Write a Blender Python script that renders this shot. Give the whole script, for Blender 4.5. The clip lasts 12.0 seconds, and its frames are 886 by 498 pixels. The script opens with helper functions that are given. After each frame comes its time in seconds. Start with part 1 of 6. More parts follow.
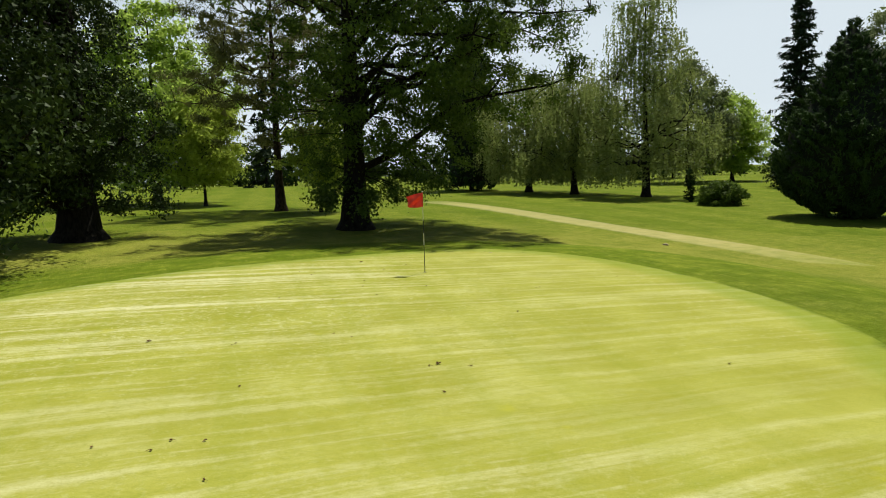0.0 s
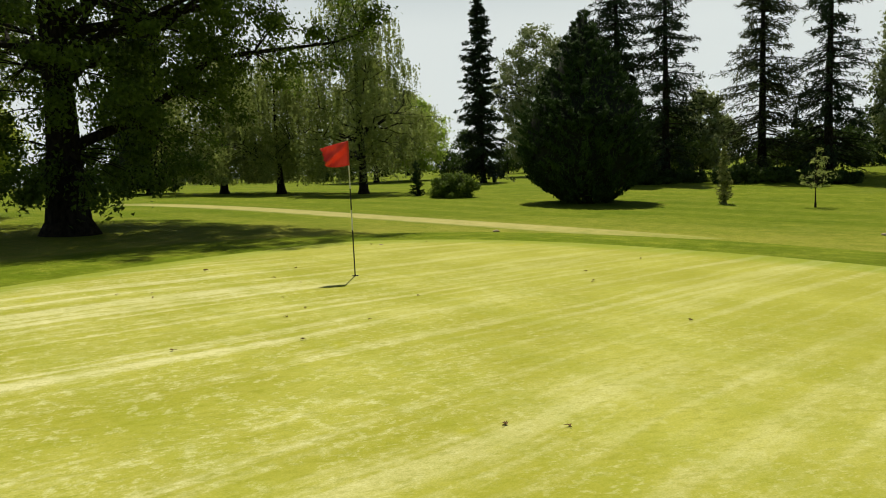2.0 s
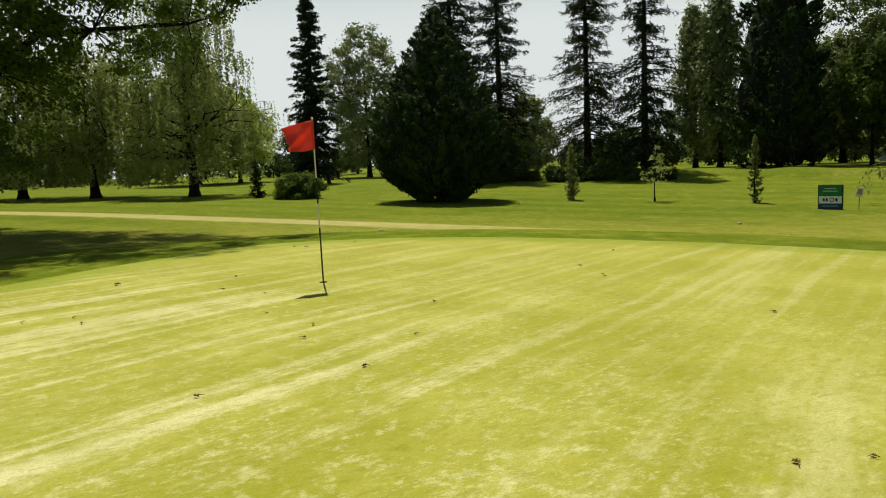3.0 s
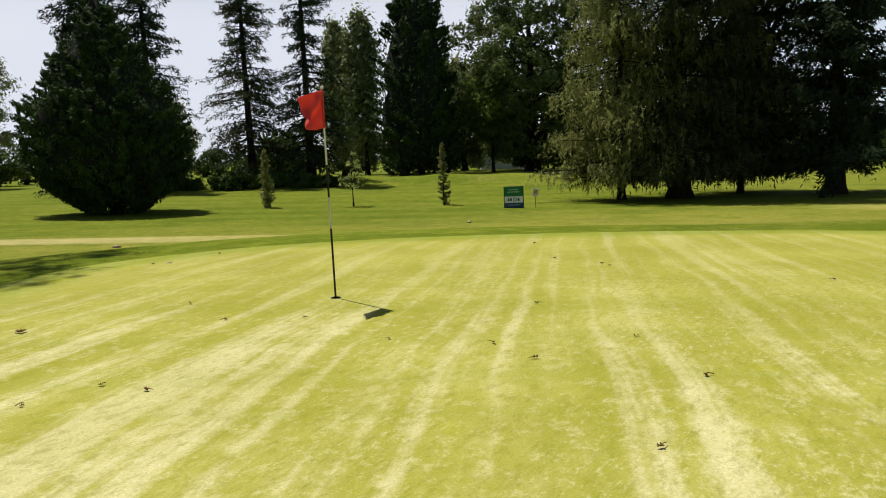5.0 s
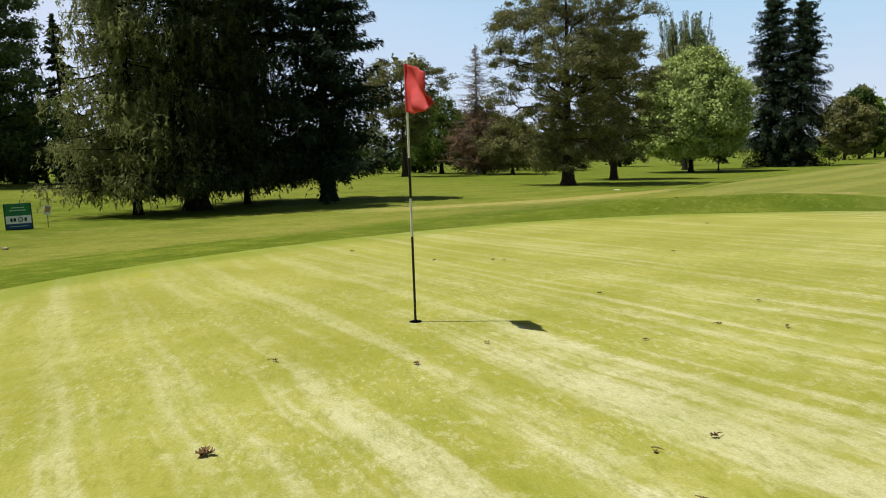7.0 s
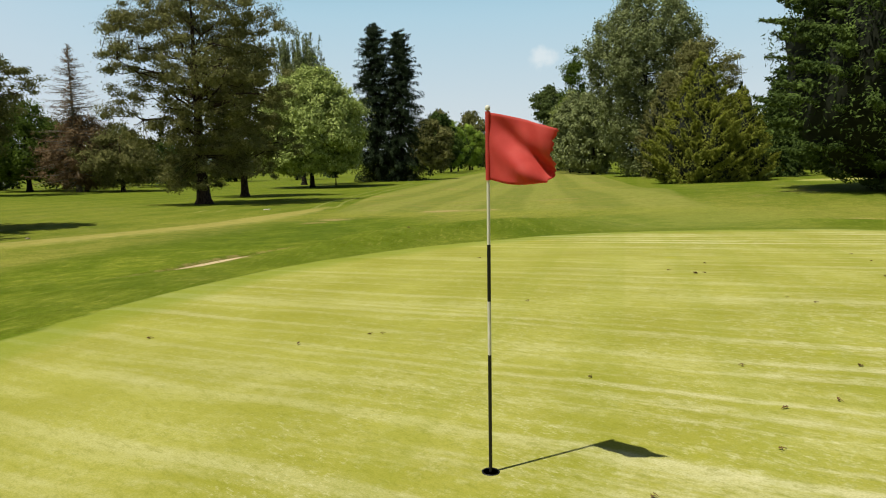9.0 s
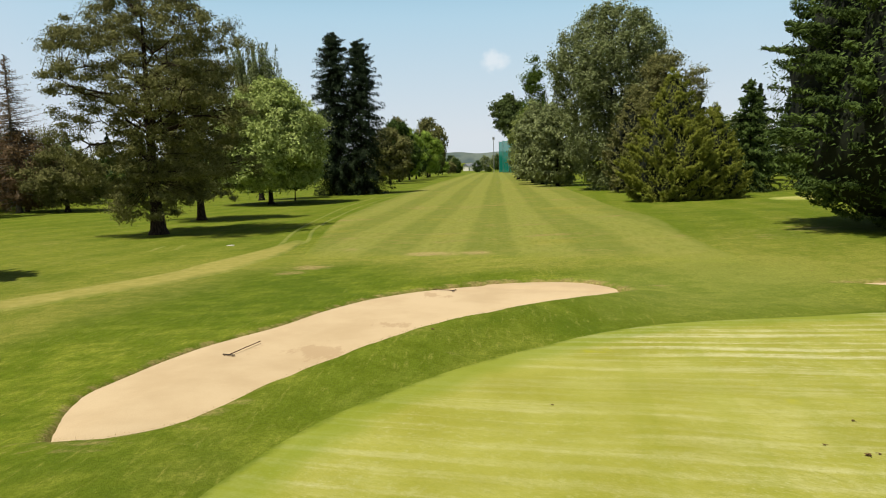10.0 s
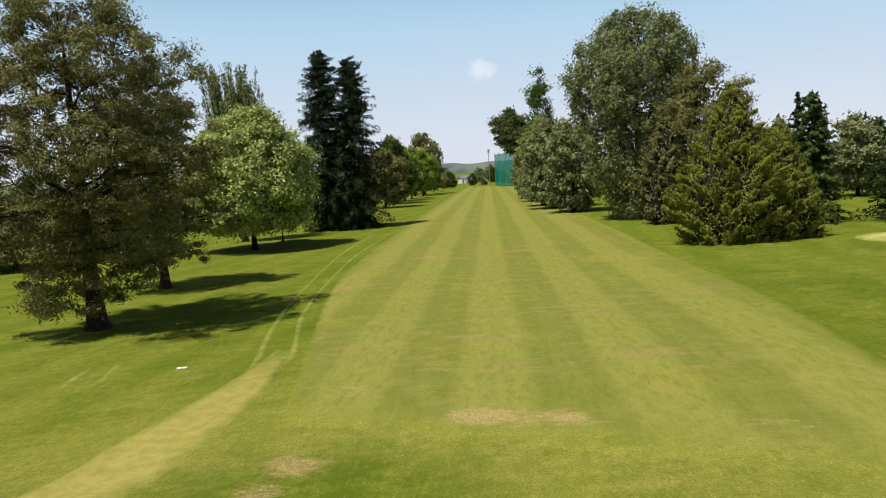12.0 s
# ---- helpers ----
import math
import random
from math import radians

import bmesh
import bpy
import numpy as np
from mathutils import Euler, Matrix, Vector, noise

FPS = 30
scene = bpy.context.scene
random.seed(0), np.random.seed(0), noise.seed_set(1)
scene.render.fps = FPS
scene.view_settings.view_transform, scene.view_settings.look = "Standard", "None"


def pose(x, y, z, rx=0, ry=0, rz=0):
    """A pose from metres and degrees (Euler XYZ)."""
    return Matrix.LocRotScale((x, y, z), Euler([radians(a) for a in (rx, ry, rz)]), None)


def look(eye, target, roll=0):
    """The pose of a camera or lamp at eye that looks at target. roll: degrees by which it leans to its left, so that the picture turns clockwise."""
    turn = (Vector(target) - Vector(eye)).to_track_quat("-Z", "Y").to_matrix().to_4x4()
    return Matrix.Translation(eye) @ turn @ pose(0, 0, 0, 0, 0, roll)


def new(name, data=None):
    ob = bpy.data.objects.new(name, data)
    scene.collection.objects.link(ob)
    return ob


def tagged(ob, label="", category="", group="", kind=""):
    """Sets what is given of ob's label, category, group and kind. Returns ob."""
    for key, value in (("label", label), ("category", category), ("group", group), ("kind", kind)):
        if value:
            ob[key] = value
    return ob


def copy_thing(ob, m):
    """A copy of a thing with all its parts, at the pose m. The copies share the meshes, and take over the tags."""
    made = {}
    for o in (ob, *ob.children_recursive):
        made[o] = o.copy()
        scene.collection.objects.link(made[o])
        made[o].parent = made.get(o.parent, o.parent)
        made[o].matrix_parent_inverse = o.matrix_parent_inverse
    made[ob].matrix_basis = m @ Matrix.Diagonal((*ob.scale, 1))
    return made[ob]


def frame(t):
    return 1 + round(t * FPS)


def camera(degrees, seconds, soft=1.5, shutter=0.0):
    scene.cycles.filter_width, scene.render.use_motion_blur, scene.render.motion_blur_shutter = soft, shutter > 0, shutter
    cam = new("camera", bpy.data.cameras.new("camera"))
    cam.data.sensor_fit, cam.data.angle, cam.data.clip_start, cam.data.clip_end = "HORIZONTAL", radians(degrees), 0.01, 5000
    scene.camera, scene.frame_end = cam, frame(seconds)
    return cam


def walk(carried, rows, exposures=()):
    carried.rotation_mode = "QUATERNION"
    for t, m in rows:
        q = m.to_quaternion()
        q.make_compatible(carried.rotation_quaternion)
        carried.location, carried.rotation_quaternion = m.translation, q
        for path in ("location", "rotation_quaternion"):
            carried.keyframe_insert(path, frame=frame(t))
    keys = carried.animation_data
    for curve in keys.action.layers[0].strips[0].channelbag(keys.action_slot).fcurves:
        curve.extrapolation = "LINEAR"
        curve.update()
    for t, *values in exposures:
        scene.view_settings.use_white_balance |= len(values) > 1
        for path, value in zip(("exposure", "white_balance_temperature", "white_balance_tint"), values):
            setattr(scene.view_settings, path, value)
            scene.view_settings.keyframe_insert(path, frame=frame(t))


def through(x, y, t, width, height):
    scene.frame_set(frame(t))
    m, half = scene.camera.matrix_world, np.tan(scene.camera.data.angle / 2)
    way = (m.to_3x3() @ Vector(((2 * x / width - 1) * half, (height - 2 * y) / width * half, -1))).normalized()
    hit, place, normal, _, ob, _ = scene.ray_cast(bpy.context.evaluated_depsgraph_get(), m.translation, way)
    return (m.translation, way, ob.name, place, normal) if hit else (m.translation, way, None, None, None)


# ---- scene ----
cam = camera(64.3, 12.0, soft=1.05)
PATH = [
    (0, (0.629, -0.121, 2.581), (0.54, 1.866, 2.368), -1.8),
    (0.5, (-1.081, 2.531, 2.132), (-0.902, 4.511, 1.918), -1.9),
    (1, (-2.387, 4.592, 1.828), (-1.992, 6.541, 1.613), -2.2),
    (1.5, (-3.412, 6.33, 1.686), (-2.789, 8.218, 1.467), -2.4),
    (2, (-4.182, 7.822, 1.605), (-3.327, 9.616, 1.38), -2.5),
    (2.5, (-4.829, 9.13, 1.525), (-3.746, 10.796, 1.293), -2.6),
    (2.7, (-5.073, 9.624, 1.506), (-3.906, 11.231, 1.269), -2.7),
    (4.3, (-6.671, 13.281, 1.35), (-4.977, 14.315, 1.101), -2.9),
    (4.5, (-6.847, 13.718, 1.362), (-5.096, 14.652, 1.108), -2.9),
    (5, (-7.092, 14.936, 1.399), (-5.223, 15.597, 1.136), -2.7),
    (5.5, (-7.006, 16.288, 1.453), (-5.053, 16.623, 1.181), -2.6),
    (6, (-6.787, 17.75, 1.495), (-4.808, 17.703, 1.215), -2.3),
    (6.5, (-6.397, 19.264, 1.469), (-4.469, 18.811, 1.185), -2.1),
    (7, (-6.021, 20.699, 1.444), (-4.24, 19.836, 1.156), -1.9),
    (7.5, (-5.578, 21.862, 1.472), (-4.024, 20.637, 1.182), -1.7),
    (7.7, (-5.302, 22.175, 1.455), (-3.846, 20.835, 1.167), -1.3),
    (9.3, (-1.738, 21.64, 2.289), (-0.719, 19.942, 2.009), -1.1),
    (9.5, (-1.083, 21.135, 2.724), (-0.095, 19.418, 2.445), -1.1),
    (10, (0.6, 19.761, 3.65), (1.56, 18.028, 3.376), -1.3),
    (10.5, (2.408, 17.89, 4.382), (3.362, 16.152, 4.116), -1.6),
    (11, (4.444, 15.378, 5.113), (5.394, 13.638, 4.852), -2.1),
    (11.5, (6.855, 12.02, 5.964), (7.799, 10.275, 5.71), -2.6),
    (12, (9.235, 8.272, 6.586), (10.18, 6.527, 6.339), -3.2),
]
walk(cam, [(t, look(eye, target, roll)) for t, eye, target, roll in PATH], exposures=[(0, 0.25, 6500, -1.0), (1.0, 0.20, 7100, -2.5), (2.5, 0.20, 7200, -2.5), (4.5, 0.22, 6750, 6.0), (5.5, 0.25, 6380, 10.0), (7.5, 0.16, 5980, 11.0), (9.5, 0.10, 6650, 3.5), (10, 0.16, 6500, 7.5), (11, 0.05, 6350, 11.5), (11.5, 0.12, 6250, 12.0), (12, 0.20, 6400, 13.0)])

# ---- light ----
SUN_TO = Vector((0.194, 0.357, 0.914)).normalized()
world = bpy.data.worlds.new("sky")
scene.world = world
world.use_nodes = True
wn = world.node_tree.nodes
sky = wn.new("ShaderNodeTexSky")
sky.sky_type, sky.sun_disc = "NISHITA", False
sky.sun_elevation = math.asin(SUN_TO.z)
sky.sun_rotation = math.atan2(SUN_TO.x, SUN_TO.y)
sky.air_density, sky.dust_density, sky.ozone_density = 1.0, 1.1, 1.8
wn["Background"].inputs["Strength"].default_value = 0.05
way = wn.new("ShaderNodeTexCoord")
split = wn.new("ShaderNodeSeparateXYZ")
low = wn.new("ShaderNodeMapRange")
low.interpolation_type = "SMOOTHSTEP"
for k, v in enumerate((0.17, 0.38, 0.95, 0.0)):
    low.inputs[k + 1].default_value = v
haze = wn.new("ShaderNodeMix")
haze.data_type = "RGBA"
rise = wn.new("ShaderNodeMapRange")
for k, v in enumerate((0.02, 0.20, 0.0, 1.0)):
    rise.inputs[k + 1].default_value = v
veil_blue = wn.new("ShaderNodeMix")
veil_blue.data_type = "RGBA"
veil_blue.inputs[6].default_value, veil_blue.inputs[7].default_value = (12.8, 13.7, 14.9, 1), (7.9, 11.9, 14.8, 1)
# the veil is whiter on the sun's side of the sky
sunward = wn.new("ShaderNodeVectorMath")
sunward.operation = "DOT_PRODUCT"
sunward.inputs[1].default_value = Vector((SUN_TO.x, SUN_TO.y, 0)).normalized()
glare = wn.new("ShaderNodeMapRange")
glare.interpolation_type = "SMOOTHSTEP"
for k, v in enumerate((-0.35, 0.75, 0.0, 1.0)):
    glare.inputs[k + 1].default_value = v
veil_white = wn.new("ShaderNodeMix")
veil_white.data_type = "RGBA"
veil_white.inputs[7].default_value = (12.9, 13.5, 15.3, 1)
for a, c in ((rise.outputs[0], veil_blue.inputs[0]), (way.outputs["Generated"], sunward.inputs[0]), (sunward.outputs["Value"], glare.inputs[0]),
             (glare.outputs[0], veil_white.inputs[0]), (veil_blue.outputs[2], veil_white.inputs[6]), (veil_white.outputs[2], haze.inputs[7])):
    world.node_tree.links.new(a, c)
wisp = wn.new("ShaderNodeTexNoise")
wisp.inputs["Scale"].default_value, wisp.inputs["Detail"].default_value, wisp.inputs["Roughness"].default_value = 3.2, 6.0, 0.6
flat_sky = wn.new("ShaderNodeMapping")
flat_sky.inputs["Scale"].default_value = (1, 1, 3.5)
veil = wn.new("ShaderNodeMapRange")
for k, v in enumerate((0.52, 0.78, 0.0, 0.55)):
    veil.inputs[k + 1].default_value = v
cloud = wn.new("ShaderNodeMix")
cloud.data_type = "RGBA"
cloud.inputs[7].default_value = (14.2, 14.2, 14.7, 1)
for a, c in ((way.outputs["Generated"], flat_sky.inputs[0]), (flat_sky.outputs[0], wisp.inputs["Vector"]), (wisp.outputs["Fac"], veil.inputs[0]),
             (veil.outputs[0], cloud.inputs[0]), (sky.outputs["Color"], cloud.inputs[6])):
    world.node_tree.links.new(a, c)
# one small soft cloud over the fairway's end
toward = wn.new("ShaderNodeVectorMath")
toward.operation = "DOT_PRODUCT"
toward.inputs[1].default_value = Vector((0.412, -0.9035, 0.119)).normalized()
billow = wn.new("ShaderNodeTexNoise")
billow.inputs["Scale"].default_value, billow.inputs["Detail"].default_value = 45.0, 5.0
ragged_sum = wn.new("ShaderNodeMath")
ragged_sum.operation = "MULTIPLY_ADD"
ragged_sum.inputs[1].default_value = 0.0007
puff_edge = wn.new("ShaderNodeMapRange")
puff_edge.interpolation_type = "SMOOTHSTEP"
for k, v in enumerate((1.00016, 1.00042, 0.0, 0.5)):
    puff_edge.inputs[k + 1].default_value = v
puff = wn.new("ShaderNodeMix")
puff.data_type = "RGBA"
puff.inputs[7].default_value = (16.6, 16.6, 17.0, 1)
for a, c in ((way.outputs["Generated"], toward.inputs[0]), (way.outputs["Generated"], billow.inputs["Vector"]), (billow.outputs["Fac"], ragged_sum.inputs[0]), (toward.outputs["Value"], ragged_sum.inputs[2]),
             (ragged_sum.outputs[0], puff_edge.inputs[0]), (puff_edge.outputs[0], puff.inputs[0]), (haze.outputs[2], puff.inputs[6])):
    world.node_tree.links.new(a, c)
for a, c in ((way.outputs["Generated"], split.inputs[0]), (split.outputs[2], low.inputs[0]), (split.outputs[2], rise.inputs[0]), (low.outputs[0], haze.inputs[0]),
             (cloud.outputs[2], haze.inputs[6]), (puff.outputs[2], wn["Background"].inputs["Color"])):
    world.node_tree.links.new(a, c)
sun_data = bpy.data.lights.new("sun", "SUN")
sun_data.energy, sun_data.angle, sun_data.color = 5.0, radians(0.55), (1.0, 0.94, 0.82)
sun = new("sun", sun_data)
sun.matrix_world = look(SUN_TO * 200, (0, 0, 0))


# ---- ground shape ----
def earth_bank(x, y):
    """A low bank at the feet of the tall spruces, steep towards the green and fading behind."""
    s, u = (x - 50.5) * 0.926 + (y - 46) * 0.377, (x - 50.5) * 0.377 - (y - 46) * 0.926
    step = np.clip(s / 3.2, 0, 1)
    return 0.85 * step * step * (3 - 2 * step) * np.exp(-np.maximum(0, s - 3.2) / 9) * np.exp(-(np.maximum(0, np.abs(u) - 15) / 6) ** 2) * (0.8 + 0.2 * np.sin(u * 0.7))


def base_height(x, y):
    """Park land round the green: it falls along the fairway and eastwards, with a few broad swells."""
    s = np.clip(0.42 * x - 0.907 * y, -110, 900)
    c = 0.907 * x + 0.42 * y

    def swell(a, b, r):
        return np.exp(-((x - a) ** 2 + (y - b) ** 2) / (2 * r * r))
    return (-0.966 - 0.02159 * s - 0.96 * np.tanh(c / 60) + 0.47 * swell(-10, 42, 16) + 0.864 * swell(0, -28, 14)
            + earth_bank(x, y) - 0.429 * swell(30, 25, 20) - 0.482 * swell(40, -50, 28) + 0.902 * swell(85, 38, 28) - 0.195 * swell(85, -75, 25))


def plateau(x, y):
    """The raised, nearly flat top on which the green lies."""
    x, y = np.asarray(x, float), np.asarray(y, float)
    m = np.exp(-(((x + 0.5) / 12.4) ** 2 + ((y - 13) / 16.4) ** 2) ** 4)
    top = -0.03 - 0.012 * (x + 0.7) + 0.022 * np.minimum(y - 18.4, 6)
    return (1 - m) * base_height(x, y) + m * top


BANKS = (((9.3, 12.8, 0.0), (8.9, 11.0, 0.11), (8.6, 9.6, 0.22), (8.3, 8.4, 0.34), (8.1, 7.2, 0.38), (7.8, 5.9, 0.40), (7.1, 4.5, 0.44), (6.6, 3.0, 0.42), (6.0, 0.8, 0.33), (5.7, -1.4, 0.24), (5.9, -3.2, 0.08)),
         ((1.1, -5.6, 0.03), (0.0, -4.7, 0.19), (-2.5, -4.0, 0.22), (-5.0, -3.7, 0.22), (-8.0, -4.1, 0.18), (-9.6, -5.6, 0.0)))


def height(x, y):
    """The ground with the banks of turf that rise between the green and the bunkers."""
    z = plateau(x, y)
    x, y = np.asarray(x, float), np.asarray(y, float)
    rise = np.zeros(x.shape)
    for line in BANKS:
        for (ax, ay, ah), (bx, by, bh) in zip(line[:-1], line[1:]):
            u = np.clip(((x - ax) * (bx - ax) + (y - ay) * (by - ay)) / ((bx - ax) ** 2 + (by - ay) ** 2), 0, 1)
            d2 = (x - ax - u * (bx - ax)) ** 2 + (y - ay - u * (by - ay)) ** 2
            rise = np.maximum(rise, (ah + (bh - ah) * u) * np.exp(-d2 / 1.3))
    return z + rise


def H(x, y):
    return float(height(x, y))


def smooth_loop(pts, n):
    """A closed smooth curve through a few points, n points long."""
    p = np.array(pts, float)
    k = len(p)
    out = []
    for i in range(n):
        u = i * k / n
        a, f = int(u), u - int(u)
        p0, p1, p2, p3 = p[(a - 1) % k], p[a % k], p[(a + 1) % k], p[(a + 2) % k]
        out.append(0.5 * (2 * p1 + (p2 - p0) * f + (2 * p0 - 5 * p1 + 4 * p2 - p3) * f * f + (3 * p1 - p0 - 3 * p2 + p3) * f ** 3))
    return np.array(out)


def smooth_line(pts, n):
    p = np.array(pts, float)
    p = np.vstack([2 * p[0] - p[1], p, 2 * p[-1] - p[-2]])
    k = len(p) - 3
    out = []
    for i in range(n):
        u = min(i * k / (n - 1), k - 1e-6)
        a, f = int(u), u - int(u)
        p0, p1, p2, p3 = p[a:a + 4]
        out.append(0.5 * (2 * p1 + (p2 - p0) * f + (2 * p0 - 5 * p1 + 4 * p2 - p3) * f * f + (3 * p1 - p0 - 3 * p2 + p3) * f ** 3))
    return np.array(out)


def side_of(x, y, loop):
    """Signed distance to a closed curve, negative inside."""
    x, y = np.asarray(x, float).ravel(), np.asarray(y, float).ravel()
    best = np.full(x.shape, 1e9)
    inside = np.zeros(x.shape, bool)
    for a, b in zip(loop, np.roll(loop, -1, 0)):
        d = b - a
        u = np.clip(((x - a[0]) * d[0] + (y - a[1]) * d[1]) / (d @ d + 1e-12), 0, 1)
        best = np.minimum(best, np.hypot(x - a[0] - u * d[0], y - a[1] - u * d[1]))
        cross = (a[1] > y) != (b[1] > y)
        xi = a[0] + (y - a[1]) / (d[1] if abs(d[1]) > 1e-9 else 1e-9) * d[0]
        inside ^= cross & (x < xi)
    return np.where(inside, -best, best)


# ---- materials ----
class Nodes:
    """Shortcuts for node trees."""

    def __init__(self, name):
        self.mat = bpy.data.materials.new(name)
        self.mat.use_nodes = True
        self.t = self.mat.node_tree
        self.t.nodes.remove(self.t.nodes["Principled BSDF"])
        self.out = self.t.nodes["Material Output"]
        self.pos = self.add("ShaderNodeNewGeometry").outputs["Position"]

    def add(self, kind, **kw):
        n = self.t.nodes.new(kind)
        for k, v in kw.items():
            n.inputs[k.replace("_", " ")].default_value = v
        return n

    def put(self, value, socket):
        if isinstance(value, bpy.types.NodeSocket):
            self.t.links.new(value, socket)
        elif isinstance(value, (tuple, list)) and len(value) == 3 and len(socket.default_value) == 4:
            socket.default_value = (*value, 1)
        else:
            socket.default_value = value

    def noise(self, scale, detail=3.0, rough=0.55, vec=None, stretch=None):
        n = self.add("ShaderNodeTexNoise", Scale=scale, Detail=detail, Roughness=rough)
        v = vec if vec is not None else self.pos
        if stretch:
            m = self.add("ShaderNodeMapping")
            m.vector_type = "TEXTURE"
            m.inputs["Rotation"].default_value = (0, 0, stretch[2])
            m.inputs["Scale"].default_value = (1 / stretch[0], 1 / stretch[1], 1)
            self.put(v, m.inputs["Vector"])
            v = m.outputs["Vector"]
        self.put(v, n.inputs["Vector"])
        return n.outputs["Fac"]

    def math(self, op, a, b=0.0, clamp=False):
        n = self.t.nodes.new("ShaderNodeMath")
        n.operation, n.use_clamp = op, clamp
        self.put(a, n.inputs[0])
        self.put(b, n.inputs[1])
        return n.outputs[0]

    def span(self, v, a, b, c=0.0, d=1.0):
        n = self.t.nodes.new("ShaderNodeMapRange")
        n.interpolation_type = "SMOOTHSTEP"
        for i, w in enumerate((v, a, b, c, d)):
            self.put(w, n.inputs[i])
        return n.outputs[0]

    def mix(self, f, a, b):
        n = self.t.nodes.new("ShaderNodeMix")
        n.data_type = "RGBA"
        self.put(f, n.inputs[0])
        self.put(a, n.inputs[6])
        self.put(b, n.inputs[7])
        return n.outputs[2]

    def along(self, angle):
        """The distance across stripes that run at an angle (degrees from x)."""
        s = self.add("ShaderNodeSeparateXYZ")
        self.put(self.pos, s.inputs[0])
        a = radians(angle)
        return self.math("ADD", self.math("MULTIPLY", s.outputs[0], -math.sin(a)), self.math("MULTIPLY", s.outputs[1], math.cos(a)))

    def finish(self, colour, rough=0.8, bump=None, strength=0.3, distance=0.02, metal=0.0, spec=0.3):
        p = self.t.nodes.new("ShaderNodeBsdfPrincipled")
        self.put(colour, p.inputs["Base Color"])
        self.put(rough, p.inputs["Roughness"])
        p.inputs["Metallic"].default_value = metal
        p.inputs["Specular IOR Level"].default_value = spec
        if bump is not None:
            b = self.add("ShaderNodeBump", Strength=strength, Distance=distance)
            self.put(bump, b.inputs["Height"])
            self.t.links.new(b.outputs[0], p.inputs["Normal"])
        self.t.links.new(p.outputs[0], self.out.inputs["Surface"])
        return self.mat


FAIRWAY_ANGLE = -65.5


def earthy(n, c, bare):
    """Grass worn down to straw and bare soil, in ragged flecks."""
    worn = n.span(n.math("ADD", bare, n.math("MULTIPLY", n.math("SUBTRACT", n.noise(2.4, 6, 0.7, stretch=(0.5, 1.3, radians(10))), 0.5), 1.7)), 0.35, 0.85)
    c = n.mix(n.math("MULTIPLY", worn, 0.9), c, n.mix(n.span(n.noise(9.0, 4, 0.7), 0.4, 0.62), (0.40, 0.325, 0.12), (0.30, 0.20, 0.10)))
    return c


def rough_colour(n):
    """Park grass: lush round the green, bleached beyond it, with mown lines, wear and fine blades."""
    broad = n.span(n.noise(0.09, 3), 0.35, 0.68)
    mid = n.span(n.noise(0.8, 5, 0.62), 0.36, 0.66)
    small = n.span(n.noise(3.2, 5, 0.68, stretch=(0.6, 1.5, radians(FAIRWAY_ANGLE))), 0.36, 0.68)
    fine = n.noise(15.0, 4, 0.75)
    lush, bleach, bare = attr(n, "lush"), attr(n, "bleach"), attr(n, "bare")
    c = n.mix(broad, (0.126, 0.172, 0.016), (0.205, 0.236, 0.027))
    lines = n.span(n.math("SINE", n.math("MULTIPLY", n.math("ADD", n.along(FAIRWAY_ANGLE - 8), n.math("MULTIPLY", n.noise(0.06, 2), 3.0)), 1.5)), -0.6, 0.6)
    c = n.mix(n.math("MULTIPLY", lines, 0.55), c, (0.275, 0.280, 0.045))
    c = n.mix(n.math("MULTIPLY", bleach, n.span(mid, 0.0, 1.0, 0.35, 0.9)), c, (0.37, 0.335, 0.075))
    strong = n.math("SUBTRACT", 1.0, n.math("MULTIPLY", bleach, 0.55))
    dry = n.span(n.noise(0.22, 5, 0.65), 0.52, 0.72)
    c = n.mix(n.math("MULTIPLY", dry, 0.42), c, (0.33, 0.285, 0.085))
    c = n.mix(n.math("MULTIPLY", lush, 0.85), c, n.mix(mid, (0.270, 0.300, 0.034), (0.140, 0.205, 0.012)))
    tuft = n.span(n.noise(1.7, 6, 0.7, stretch=(0.7, 1.3, radians(40))), 0.40, 0.62)
    c = n.mix(n.math("MULTIPLY", n.math("MULTIPLY", mid, 0.42), strong), c, (0.095, 0.132, 0.008))
    c = n.mix(n.math("MULTIPLY", n.math("MULTIPLY", tuft, 0.48), strong), c, (0.085, 0.125, 0.007))
    c = n.mix(n.math("MULTIPLY", n.math("MULTIPLY", small, 0.55), strong), c, (0.090, 0.120, 0.007))
    dark = n.span(n.noise(0.33, 6, 0.68), 0.50, 0.66)
    c = n.mix(n.math("MULTIPLY", n.math("MULTIPLY", dark, 0.62), strong), c, (0.072, 0.116, 0.008))
    pale = n.math("MULTIPLY", n.span(n.noise(4.5, 5, 0.7, stretch=(0.4, 1.6, radians(FAIRWAY_ANGLE))), 0.54, 0.70), 0.45)
    c = n.mix(pale, c, (0.36, 0.34, 0.075))
    c = n.mix(n.math("MULTIPLY", attr(n, "mown"), 0.6), c, n.mix(mid, (0.270, 0.285, 0.066), (0.200, 0.232, 0.044)))
    c = n.mix(n.math("MULTIPLY", attr(n, "long"), n.span(tuft, 0.0, 1.0, 0.32, 0.6)), c, (0.074, 0.112, 0.012))
    c = earthy(n, c, bare)
    return n.mix(n.span(fine, 0.32, 0.68, 0.0, 0.55), c, (0.066, 0.090, 0.006)), fine


